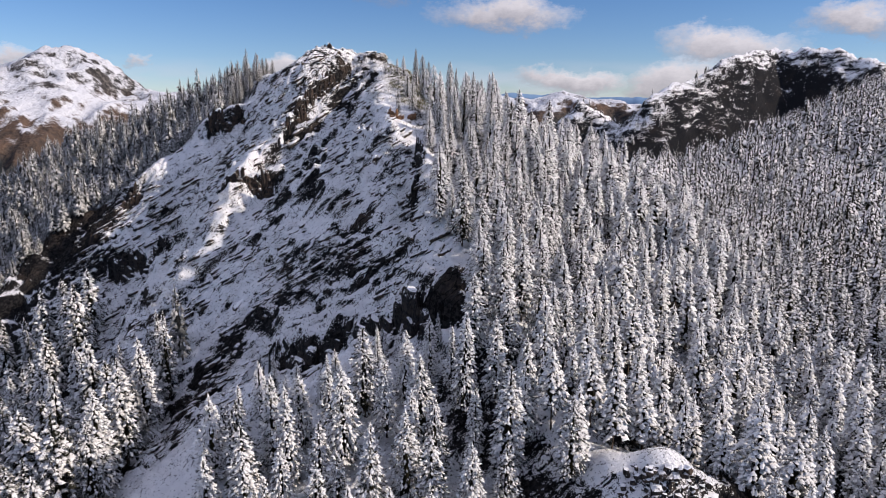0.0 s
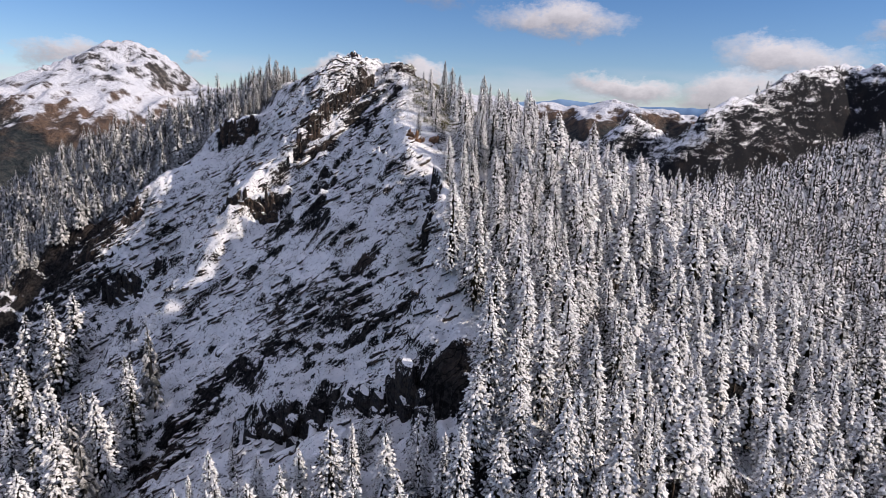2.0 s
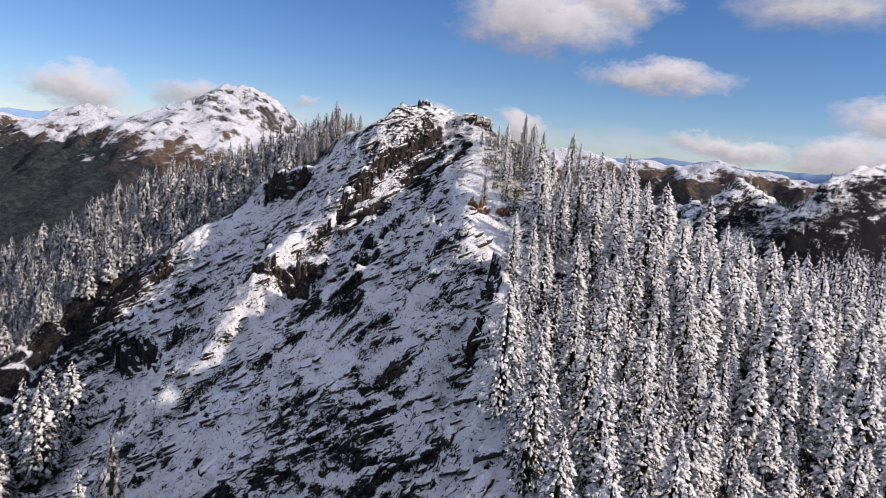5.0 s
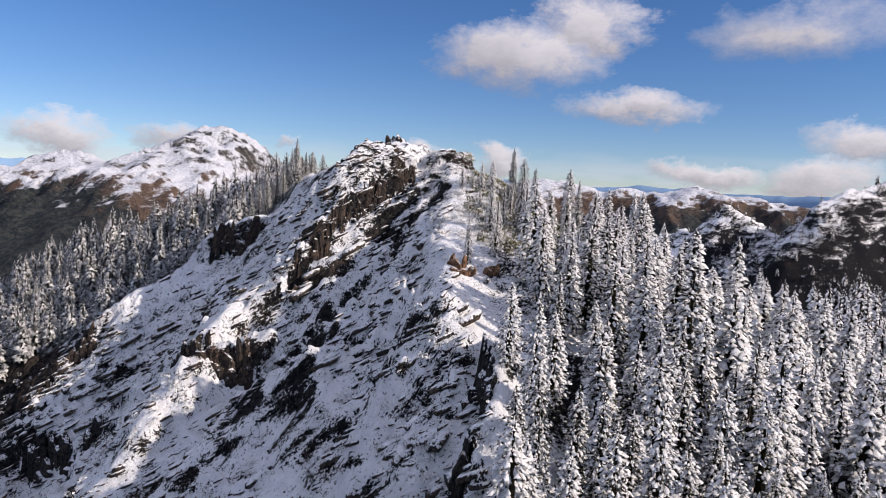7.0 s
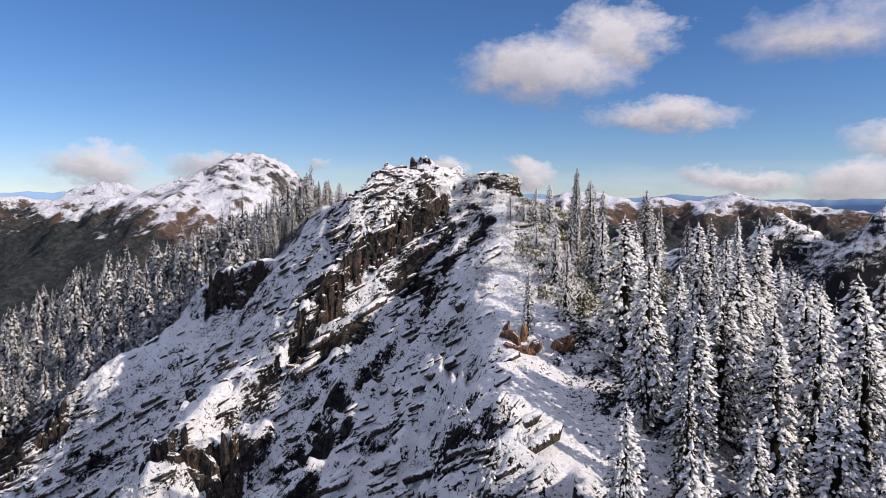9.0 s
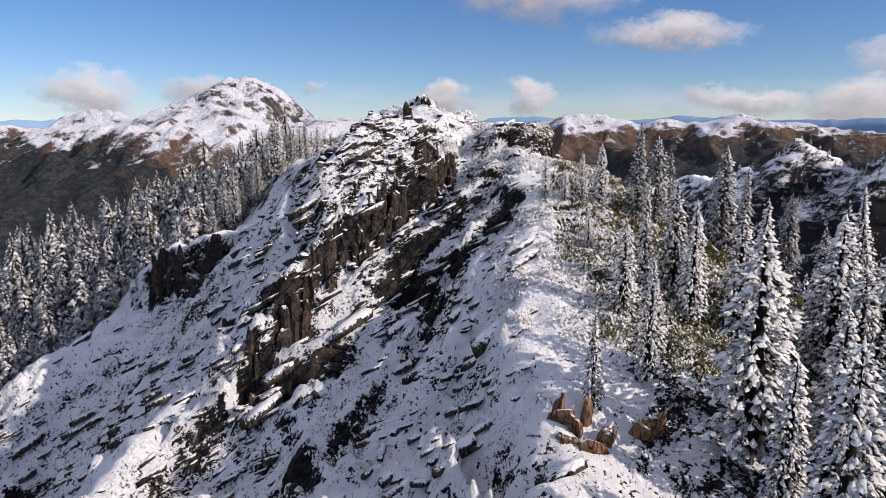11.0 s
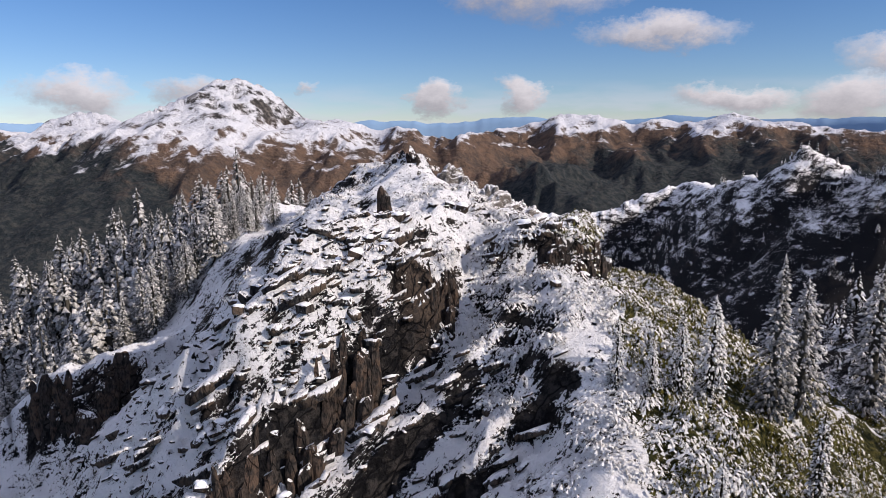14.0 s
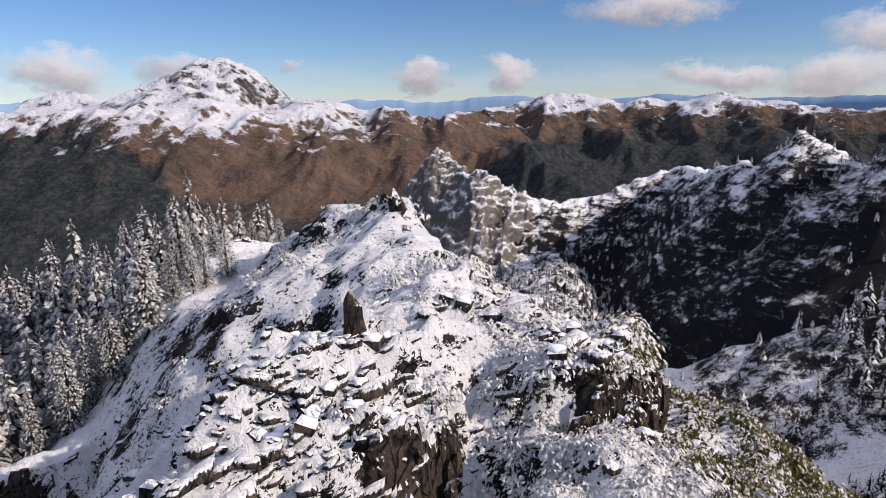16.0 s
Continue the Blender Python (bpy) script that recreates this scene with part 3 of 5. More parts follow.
FAR_CRESTS = [
    ([(-4200, 1900, -60), (-2985, 3122, 30), (-2883, 3170, 100), (-2763, 3200, 105), (-2618, 3196, 81), (-2478, 3150, 40), (-2385, 3167, 60), (-2293, 3184, 70), (-2200, 3201, 90), (-2135, 3211, 110), (-2072, 3220, 155), (-2005, 3225, 205), (-1940, 3230, 235), (-1876, 3234, 268), (-1814, 3238, 225), (-1757, 3250, 228), (-1703, 3266, 220), (-1649, 3280, 170), (-1593, 3291, 155), (-1533, 3294, 90), (-1474, 3297, 40), (-1380, 3297, 10), (-1285, 3289, 0), (-1128, 3275, 8), (-645, 3250, -30), (-500, 3450, -45)], 0.5, 0.42, 14.0),
    ([(-780, 4100, -55), (-505, 4380, 8), (-235, 4400, 64), (25, 4420, 64), (165, 4420, 34), (260, 4400, -12), (350, 4380, 39), (545, 4330, -11), (780, 4250, 58), (945, 4200, 23), (1120, 4100, -19), (1280, 4000, -20), (1540, 3900, -45), (3000, 3300, 20)], 0.5, 0.45, 14.0),
    ([(-1870, 3230, 200), (-1740, 2750, -40), (-1500, 2100, -330)], 0.5, 0.5, 15.0),
    ([(-1495, 3290, 70), (-1330, 2800, -70), (-1150, 2100, -330)], 0.55, 0.55, 12.0),
    ([(-1310, 3300, 30), (-1010, 2700, -110), (-800, 2050, -350)], 0.55, 0.55, 12.0),
    ([(-955, 3250, -10), (-760, 2800, -110), (-560, 2150, -330)], 0.6, 0.55, 12.0),
    ([(-645, 3220, -60), (-365, 2900, -136), (-154, 2600, -204), (48, 2300, -246), (200, 1900, -360)], 0.6, 0.6, 10.0),
    ([(-2480, 3150, 20), (-2200, 2500, -160), (-1900, 1800, -400)], 0.5, 0.5, 15.0),
    ([(260, 4400, -20), (250, 3600, -170), (180, 2800, -380)], 0.55, 0.55, 12.0),
    ([(545, 4330, -20), (560, 3600, -170), (520, 2800, -390)], 0.55, 0.55, 12.0),
    ([(780, 4250, 40), (860, 3500, -130), (800, 2600, -380)], 0.5, 0.5, 15.0),
    ([(1120, 4100, -25), (1150, 3400, -170), (1050, 2600, -390)], 0.5, 0.5, 15.0),
    ([(-235, 4400, 50), (-230, 3700, -150), (-150, 3000, -390)], 0.55, 0.5, 12.0),
]


def build_far():
    """The ranges beyond the deep valley, all the way round."""
    az = np.radians(np.concatenate([np.arange(-62, 46, 0.24), np.arange(48, 295.1, 3.0)]))
    rr = np.concatenate([np.geomspace(1250, 2000, 22), np.arange(2015, 4720, 24)])
    A, R = np.meshgrid(az, rr)
    X, Y = R * np.sin(A), 120 + R * np.cos(A)
    parts = [crest_height(X, Y, *c) for c in FAR_CRESTS] + [np.full(X.shape, -470.0)]
    Z = smooth_max(np.array(parts), 25.0)
    wx, wy = fbm(X / 600, Y / 600, 103, 3), fbm(X / 600, Y / 600, 107, 3)
    high = ramp(Z, -480, 60)
    gull = ridged(X / 330 + 0.7 * wx, Y / 700 + 0.7 * wy, 101, 3) - 0.62
    Z = Z + 230 * gull * (0.16 + 0.8 * ramp(-Z, -20, 190) * high) + 120 * (ridged(X / 150 + 0.5 * wx, Y / 340, 117, 4) - 0.6) * ramp(-Z, -60, 60) * high + 20 * fbm(X / 110, Y / 110, 109, 5) + 75 * (ridged(X / 95 + 0.4 * wx, Y / 95, 113, 5) - 0.64) * ramp(Z, 20, 120) * (1 - 0.35 * ramp(Z, 150, 230)) + 26 * (ridged(X / 42 + 0.3 * wx, Y / 60, 119, 4) - 0.62) * ramp(Z, 40, 130)
    Z = Z - ramp(Y, 2700, 3000) * (102 * np.exp(-((X + 2195) / 115) ** 2) + 85 * np.exp(-((X + 1495) / 95) ** 2) + 60 * np.exp(-((X + 2990) / 90) ** 2) + 30 * np.exp(-((X + 1370) / 70) ** 2))
    Z = np.where(R < 1300, -560.0, Z)
    # dark: wooded slopes on the left, painted shade and haze on the right
    ob = sheet("distant_mountains", X, Y, Z, M_FAR, {"dark": 0.24 * ramp(X, -600, -50) + 0.46 * ramp(-A, 0.56, 0.66) - 0.26 * ramp(X, -2100, -1500) * ramp(-X, 300, 700), "snow": np.where(A < -0.30, 0.0, -40.0)})
    tagged(ob, "far snow-topped peaks above brown and wooded valleys", "mountains", kind="structure")


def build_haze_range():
    """The last blue range on the horizon, haze of forty kilometres of air painted into its colour."""
    mat, nt, b = shader("haze_painted_range", 1.0)
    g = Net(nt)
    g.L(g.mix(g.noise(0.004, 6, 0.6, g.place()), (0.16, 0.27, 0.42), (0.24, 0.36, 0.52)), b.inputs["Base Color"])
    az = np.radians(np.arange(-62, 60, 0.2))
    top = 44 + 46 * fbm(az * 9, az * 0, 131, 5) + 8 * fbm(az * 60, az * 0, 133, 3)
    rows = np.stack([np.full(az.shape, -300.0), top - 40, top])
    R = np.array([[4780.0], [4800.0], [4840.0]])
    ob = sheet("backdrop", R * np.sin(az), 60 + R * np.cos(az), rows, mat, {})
    tagged(ob, "blue mountain range along the horizon, haze painted into its colour", "mountains", kind="structure")


build_ground()
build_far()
build_haze_range()


# ---------------------------------------------------------------- trees
def part(name, bm, material, parent, label=""):
    """Links a bmesh as one mesh object under a thing or under a part."""
    me = bpy.data.meshes.new(name)
    bm.to_mesh(me)
    bm.free()
    me.materials.append(material)
    ob = new(name, me)
    ob.parent = parent
    if label:
        ob["label"] = label
    return ob


def pad(rng, base, az, length, droop, width, thick, full):
    """A branch under its load of snow: a hanging pad with a raised back, three-cornered on far trees."""
    ca, sa = math.cos(az), math.sin(az)
    roll = rng.uniform(-0.35, 0.35)

    def at(u, v, rise):
        u, v = u * rng.uniform(0.9, 1.1), v * rng.uniform(0.75, 1.25)
        return (base[0] + ca * u * length - sa * v * width, base[1] + sa * u * length + ca * v * width,
                base[2] - droop * length * u * (0.55 + 0.45 * u) + rise * thick - abs(v) * 0.5 * width + roll * v * width)

    back = at(0.5, 0.0, 1.0)
    if full:
        rim = [at(0.0, 0.0, 0.1), at(0.5, 1.0, -0.3), at(1.0, 0.0, -0.2), at(0.5, -1.0, -0.3)]
    else:
        rim = [at(0.0, 0.0, 0.1), at(0.8, 0.9, -0.3), at(0.9, -0.9, -0.3)]
    return rim + [back]


def crown_arrays(seed, height, spread, count, full, start=0.1):
    """Corners and triangles of a conifer crown: snow-laden pads set spirally round a thin dark core, hanging and uneven."""
    rng = random.Random(seed)
    vs, fs = [], []
    rim = 4 if full else 3
    lean = (rng.uniform(-0.02, 0.02), rng.uniform(-0.02, 0.02))
    power, gaps = rng.uniform(0.5, 0.75), [rng.uniform(0.62, 1.22) for _ in range(27)]
    size = (300 / count) ** 0.5

    def girth(u):
        return spread * ((1 - u) ** power * 0.88 + 0.05) * (1 if u > 0.12 else 0.7 + 2.5 * u)

    # dark snowless core, added to paint shade into the crown's gaps
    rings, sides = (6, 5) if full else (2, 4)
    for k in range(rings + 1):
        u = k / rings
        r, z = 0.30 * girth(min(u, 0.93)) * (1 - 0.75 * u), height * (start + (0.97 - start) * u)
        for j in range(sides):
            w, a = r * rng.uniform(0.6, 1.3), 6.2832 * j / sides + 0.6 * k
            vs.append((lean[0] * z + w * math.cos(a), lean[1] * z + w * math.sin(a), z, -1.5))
    for k in range(rings):
        for j in range(sides):
            p, q = sides * k + j, sides * k + (j + 1) % sides
            fs += [(p, q, p + sides), (q, q + sides, p + sides)]
    for k in range(count):
        u = 1 - (1 - (k + 0.5) / count) ** 0.74
        if rng.random() < 0.06:
            continue
        az = 2.39996 * k + rng.uniform(-0.9, 0.9)
        reach = girth(u) * rng.uniform(0.8, 1.15) * gaps[int(u * 17) + int(az * 1.1) % 3 * 3]
        z = height * (start + (0.97 - start) * u) + rng.uniform(-0.02, 0.02) * height * (1 - u)
        ln = min(reach * rng.uniform(0.5, 0.8), (0.034 + 0.022 * rng.random()) * height * size ** 0.85) + 0.006 * height
        r0 = max(0.0, reach - 0.85 * ln)
        dr = rng.uniform(0.0, 1.15) - 0.4 * u
        w = (0.42 * ln + 0.002 * height) * size ** 0.7 * rng.uniform(0.7, 1.25)
        n = len(vs)
        foot = (lean[0] * z + r0 * math.cos(az), lean[1] * z + r0 * math.sin(az), z)
        pts = pad(rng, foot, az, ln, dr, w, 0.62 * w, full)
        # less snow on lower pads, which also paints in shade between trees
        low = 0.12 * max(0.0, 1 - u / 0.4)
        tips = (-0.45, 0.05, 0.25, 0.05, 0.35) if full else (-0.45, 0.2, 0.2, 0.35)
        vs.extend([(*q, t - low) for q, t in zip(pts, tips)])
        fs.extend([(n + j, n + (j + 1) % rim, n + rim) for j in range(rim)])
    n = len(vs)
    top = (lean[0] * height, lean[1] * height, height)
    vs.append((*top, 0.2))
    for j in range(4):
        w = 0.011 * height
        vs.append((top[0] + w * math.cos(1.57 * j), top[1] + w * math.sin(1.57 * j), height * 0.95, -0.1))
    fs.extend([(n, n + 1 + j, n + 1 + (j + 1) % 4) for j in range(4)])
    return np.array(vs), np.array(fs)


def set_tip(me, values):
    """How far out on its spray a corner lies: snow gathers there; low values also paint shade into inner and lower
    corners.
    """
    at = me.attributes.new("tip", "FLOAT", "POINT")
    at.data.foreach_set("value", values.astype(np.float32))


def trunk_bmesh(height, radius, sides=6):
    bm = bmesh.new()
    rings = []
    for u, w in ((-0.06, 1.25), (0.03, 1.0), (0.35, 0.6), (0.65, 0.28), (0.88, 0.05)):
        rings.append([bm.verts.new((radius * w * math.cos(6.2832 * k / sides), radius * w * math.sin(6.2832 * k / sides), height * u)) for k in range(sides)])
    for r0, r1 in zip(rings, rings[1:]):
        for k in range(sides):
            bm.faces.new((r0[k], r0[(k + 1) % sides], r1[(k + 1) % sides], r1[k]))
    bm.faces.new(rings[-1])
    return bm


def tree_kind(seed, height, spread, mat, label, count=700):
    """One detailed conifer: trunk and crown under an empty at its foot."""
    ob = new("conifer_tree")
    part("trunk", trunk_bmesh(height, 0.012 * height), M_BARK, ob)
    v, f = crown_arrays(seed, height, spread, count, True)
    me = bpy.data.meshes.new("crown")
    fill_mesh(me, v[:, :3], f)
    set_tip(me, v[:, 3])
    me.materials.append(mat)
    crown = new("crown", me)
    crown.parent = ob
    return tagged(ob, label, "tree", "conifers on the ridge")


def z_at(x, y):
    return ground_height(np.array([[float(x)]]), np.array([[float(y)]]))[0, 0]


def scatter(n, box, keep, gap, seed):
    """Points in a box that keep() accepts, no two closer than gap."""
    rng = np.random.default_rng(seed)
    x0, y0, x1, y1 = box
    P = np.stack([rng.uniform(x0, x1, n), rng.uniform(y0, y1, n)], 1)
    P = P[keep(P[:, 0], P[:, 1], rng.random(n))]
    cells, out = {}, []
    for x, y in P:
        c = (int(x // gap), int(y // gap))
        if any((x - a) ** 2 + (y - b) ** 2 < gap * gap for i in (-1, 0, 1) for j in (-1, 0, 1) for a, b in cells.get((c[0] + i, c[1] + j), ())):
            continue
        cells.setdefault(c, []).append((x, y))
        out.append((x, y))
    return np.array(out)


def keep_east(x, y, u):
    """Woods on the east flank of the spine, thinning to scrub towards the summit."""
    d = x - spine_x(np.minimum(y, 199.9))
    dense = ramp(d + 4 * ramp(-y, -105, -88), -3, 1) * ramp(-y, -150, -125)
    open_ = np.maximum(ramp(d, 10, 24) * 0.8, ramp(d, 8, 14) * ramp(-y, -175, -155))
    glade = fbm(x / 20, y / 20, 201, 2) < -0.40
    p = np.maximum(dense, open_) * np.where(glade, 0.15, 1.0)
    p = p * (1 - ramp(y, 204, 208) * ramp(-x, -46, -30)) * (1 - ramp(y, 150, 158) * ramp(-d, -11, -7))
    knoll = (x - 25) ** 2 / 90 + (y - 68) ** 2 / 30 < 1
    return (u < p) & ~knoll & ~((y < 68) & (x > 12) & (x < 37))


def keep_west(x, y, u):
    edge = np.interp(x, [-330, -140, -95, -76, -66, -61, -59], [150, 180, 202, 212, 220, 225, 236])
    return (u < 0.97) & ((x + 66) ** 2 + (y - 250) ** 2 > 40) & (y > edge) & (y < 272) & (x < -60.5) & ~((x > -66) & (y > 236))


def keep_low(x, y, u):
    """Trees under the west face."""
    clump = ramp(x, -36, -30) * ramp(-x, -12, -4) * ramp(-y, -97, -91)
    left = ramp(-x, 53, 59) * ramp(-y, -131, -124)
    foot = ramp(x, -6, 0) * ramp(-x, -19, -16) * ramp(y, 55, 60) * ramp(-y, -93, -88) * 0.15 * ((y > 68) | (x < 13))
    far_left = ramp(-x, 88, 96) * ramp(-y, -170, -160) * 0.2
    return u < np.maximum(np.maximum(clump, left), np.maximum(foot, far_left))


def grown(x, y):
    """The tallest firs stand in the hollow east of the shoulder."""
    return 1 + 0.12 * float(ramp(np.array(x), 4, 14)) * float(ramp(np.array(-x), -110, -60)) * float(ramp(np.array(y), 128, 150)) * float(ramp(np.array(-y), -260, -225))


def put_forest(name, P, kinds, label, seed, hmin, hmax, sink=0.3):
    """Many trees in one mesh: the kinds' arrays, turned, scaled and set on the ground."""
    rng = np.random.default_rng(seed)
    Z = ground_height(P[:, 0][:, None], P[:, 1][:, None])[:, 0]
    vs, fs, ss, n = [], [], [], 0
    for (x, y), z in zip(P, Z):
        v, f, slot = kinds[rng.integers(len(kinds))]
        h = rng.uniform(hmin, hmax) * rng.choice((0.55, 0.75, 0.9, 1.0, 1.1)) * grown(x, y)
        a = rng.uniform(0, 6.28)
        w = h ** 0.8 * 2.0 * rng.uniform(0.8, 1.2)
        c, s = math.cos(a) * w, math.sin(a) * w
        q = np.stack([v[:, 0] * c - v[:, 1] * s + x, v[:, 0] * s + v[:, 1] * c + y, v[:, 2] * h + z - sink, v[:, 3]], 1)
        vs.append(q)
        fs.append(f + n)
        ss.append(slot)
        n += len(v)
    me = bpy.data.meshes.new(name)
    V = np.concatenate(vs)
    fill_mesh(me, V[:, :3], np.concatenate(fs), np.concatenate(ss))
    set_tip(me, V[:, 3])
    for m in (M_NEEDLE, M_BARK, M_DARK, M_BARE):
        me.materials.append(m)
    return tagged(new(name, me), label, "forest", kind="stuff")


def cheap_tree(seed, count, slot, spread=0.17, start=0.12, full=False):
    """A unit-high conifer as arrays: crown and a three-sided trunk."""
    v, f = crown_arrays(seed, 1.0, spread, count, full, start)
    n = len(v)
    t = []
    for u, r in ((-0.06, 0.013), (0.85, 0.002)):
        t += [(r * math.cos(2.1 * k), r * math.sin(2.1 * k), u, 0.0) for k in range(3)]
    tf = [(n + k, n + (k + 1) % 3, n + 3 + k) for k in range(3)] + [(n + (k + 1) % 3, n + 3 + (k + 1) % 3, n + 3 + k) for k in range(3)]
    return np.vstack([v, t]), np.vstack([f, tf]), np.concatenate([np.full(len(f), slot), np.full(len(tf), 1)])


# single trees on the scrubby east shoulder: x, y, height
LONE = [
    (-16.7, 191.9, 4.3), (-14.8, 191.7, 3.6), (-13.3, 192.3, 5.8), (-11.5, 193.2, 6.6), (-8.0, 194.3, 10.3), (-6.0, 196.0, 9.0), (-4.3, 201.8, 8.2),
    (2.2, 207.0, 12.3), (4.0, 204.5, 11.0), (-7.5, 187.5, 6.2), (-5.3, 183.3, 9.4), (-4.3, 180.0, 10.2), (-8.0, 180.5, 7.0), (-9.5, 177.5, 8.0),
    (-0.6, 181.6, 10.5), (2.0, 186.0, 11.0), (-12.4, 184.5, 3.7), (7.5, 200.0, 11.0), (-13.6, 222.5, 2.6), (-8.0, 172.0, 9.0), (-11.5, 168.0, 7.0),
]


def tree_words(x, y, h, single):
    """Label, category and group of a fir by its size and the ground that it stands on."""
    if single:
        return ("small snow-plastered fir standing among low shrubs" if h < 7 else "slender snow-plastered fir rising from the scrubby shoulder"), "tree", "single firs on the shoulder"
    if x < -55 and y > 190:
        return "frosted fir in the dense stand on the spur, greyed for shade", "tree", "firs on the spur"
    if x < -50:
        return "tall sunlit fir loaded with snow below the west face", "tree", "firs below the west face"
    if y < 110 and x < 20:
        return "broad snow-laden fir at the foot of the black cliff", "tree", "firs at the foot of the cliff"
    return ("tall snow-laden fir in the forest on the east slope" if h > 16 else "snow-laden fir at the upper edge of the forest"), "tree", "firs of the east slope"


def plant():
    east = scatter(40000, (-12, 40, 170, 340), keep_east, 3.15, 1)
    west = scatter(20000, (-250, 150, -60, 272), keep_west, 2.3, 2)
    low = scatter(9000, (-145, 50, 19, 192), keep_low, 3.7, 3)
    hill = scatter(36000, (60, 294, 620, 760), lambda x, y, u: (u < 0.93) & (y - 345 - 35 * ramp(x, 100, 130) < 0.62 * (x - 60)) & (y > 335 - 0.5 * (x - 60)), 4.6, 5)
    bench = scatter(2500, (70, 340, 330, 640), lambda x, y, u: (u < 0.3) & (y - 345 - 35 * ramp(x, 100, 130) > 0.62 * (x - 60)) & (y - 460 < 0.62 * (x - 60)), 6.0, 6)
    shelf = scatter(500, (20, 372, 112, 436), lambda x, y, u: u < 0.35, 5.0, 9)
    walls = scatter(5000, (-120, 560, 380, 900), lambda x, y, u: u < 0.2 + 0.8 * fbm(x / 60, y / 60, 207, 2), 6.0, 7)
    east = east[~((east[:, 1] > 174) & (east[:, 0] < 4 + 0.25 * (east[:, 1] - 174)))]
    # the trees nearest to the way are things of their own
    rng = np.random.default_rng(11)
    e = east[(east[:, 1] < 212) & (east[:, 1] > 84)]
    order = np.argsort(e[:, 0] - spine_x(e[:, 1]) - 0.16 * e[:, 1])
    lw = low[np.argsort(np.hypot(low[:, 0] + 12, low[:, 1] - 92))]
    ll = low[(low[:, 0] < -50) & (low[:, 1] > 112) & (low[:, 1] < 142)]
    ww = west[np.argsort(-west[:, 0])]
    near = np.vstack([e[order[:130]], lw[:90], ll[:50], ww[:40]])
    near = np.unique(near, axis=0)
    lone = np.array([t[:2] for t in LONE])
    near = np.vstack([near, lone])
    picked = set(map(tuple, near))
    rest = lambda P: np.array([p for p in P if tuple(p) not in picked])
    kinds = [tree_kind(300 + k, 1.0, (0.13, 0.16, 0.185, 0.145, 0.17)[k % 5], M_NEEDLE, "snow-laden green fir standing on the mountain slope", 660 + 40 * (k % 4)) for k in range(10)]
    dark = [tree_kind(340 + k, 1.0, 0.14 + 0.02 * k, M_DARK, "fir thinly dusted with snow on the spur, greyed for shade") for k in range(3)]
    first = {}
    Z = ground_height(near[:, 0][:, None], near[:, 1][:, None])[:, 0]
    sizes = {t[:2]: t[2] for t in LONE}
    for (x, y), z in zip(near, Z):
        # spur firs and lone crest firs take the kind with painted shade
        pool = dark if (x < -60 and y > 200 and rng.random() < 0.95) or ((x, y) in sizes and y > 193 and x > -10) else kinds
        ob = pool[rng.integers(len(pool))]
        h = rng.uniform(9, 16) * (1 - 0.55 * float(ramp(np.array(y), 165, 196)) * float(ramp(np.array(x), -40, -30)) * float(ramp(np.array(-x), -14, 6)))
        h *= grown(x, y)
        h = sizes.get((x, y), h)
        if x < -55 and y > 190:
            h = rng.uniform(4.5, 6.6) if x > -72 and y > 226 else rng.uniform(7.0, 10.5) if x > -88 else rng.uniform(9.0, 12.5)
        if x < -50 and y < 150:
            h = rng.uniform(14, 20)
        if -50 < x < 3 and y < 110:
            h = min(15.5, max(5.0, rng.uniform(11.5, 15.5) - 0.75 * max(0.0, y - 84)))
        w = h * rng.uniform(0.92, 1.25) * (0.8 if (x, y) in sizes else 1.0)
        m = Matrix.LocRotScale((x, y, z - 0.3), Euler((0, 0, rng.uniform(0, 6.28))), (w, w, h))
        words = tree_words(x, y, h, (x, y) in sizes)
        if ob in first:
            tagged(copy_thing(ob, m), *words)
        else:
            first[ob] = m, words
    for ob, (m, words) in first.items():
        tagged(ob, *words)
        ob.matrix_basis = m
    mid = [cheap_tree(400 + k, 340, 0, (0.13, 0.16, 0.19)[k % 3], (0.1, 0.2, 0.3)[k % 3], True) for k in range(9)]
    midd = [cheap_tree(430 + k, 130, 2, (0.13, 0.16)[k % 2], 0.12) for k in range(4)]
    tiny = [cheap_tree(460 + k, 30, 0, 0.155, 0.12) for k in range(5)]
    tind = [cheap_tree(470 + k, 44, 3, 0.17, 0.1) for k in range(5)]
    back = (east[:, 1] > 215) | (east[:, 0] > 70)
    deep = back & ((east[:, 0] > 105) | (east[:, 1] > 240))
    put_forest("east_forest_deep", rest(east[deep]), [cheap_tree(480 + k, 66, 0, (0.14, 0.165, 0.19)[k % 3], 0.15) for k in range(6)], "snowy fir forest further down the east slope", 26, 9.8, 14.2)
    put_forest("east_forest_back", rest(east[back & ~deep]), [cheap_tree(500 + k, 280, 0, (0.14, 0.165, 0.19)[k % 3], 0.15, True) for k in range(6)], "snow-laden fir forest in the hollow of the east slope", 28, 9.8, 14.2)
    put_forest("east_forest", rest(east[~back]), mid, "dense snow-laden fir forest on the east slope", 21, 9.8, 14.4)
    put_forest("spur_forest", rest(west), midd + [cheap_tree(490 + k, 130, 2, (0.14, 0.17)[k % 2], 0.12) for k in range(3)], "firs dusted with snow along the spur, greyed for shade", 22, 10, 12.5)
    put_forest("valley_forest", rest(low), mid[:5] + midd[:2], "snowy firs under the rocky west face", 23, 16, 23)
    put_forest("hill_forest", np.vstack([hill, bench]), tiny, "far snowy forest on the wooded hill", 24, 13, 19)
    put_forest("shelf_forest", shelf, tiny, "small scattered snowy firs on the open shelf", 29, 5, 9)
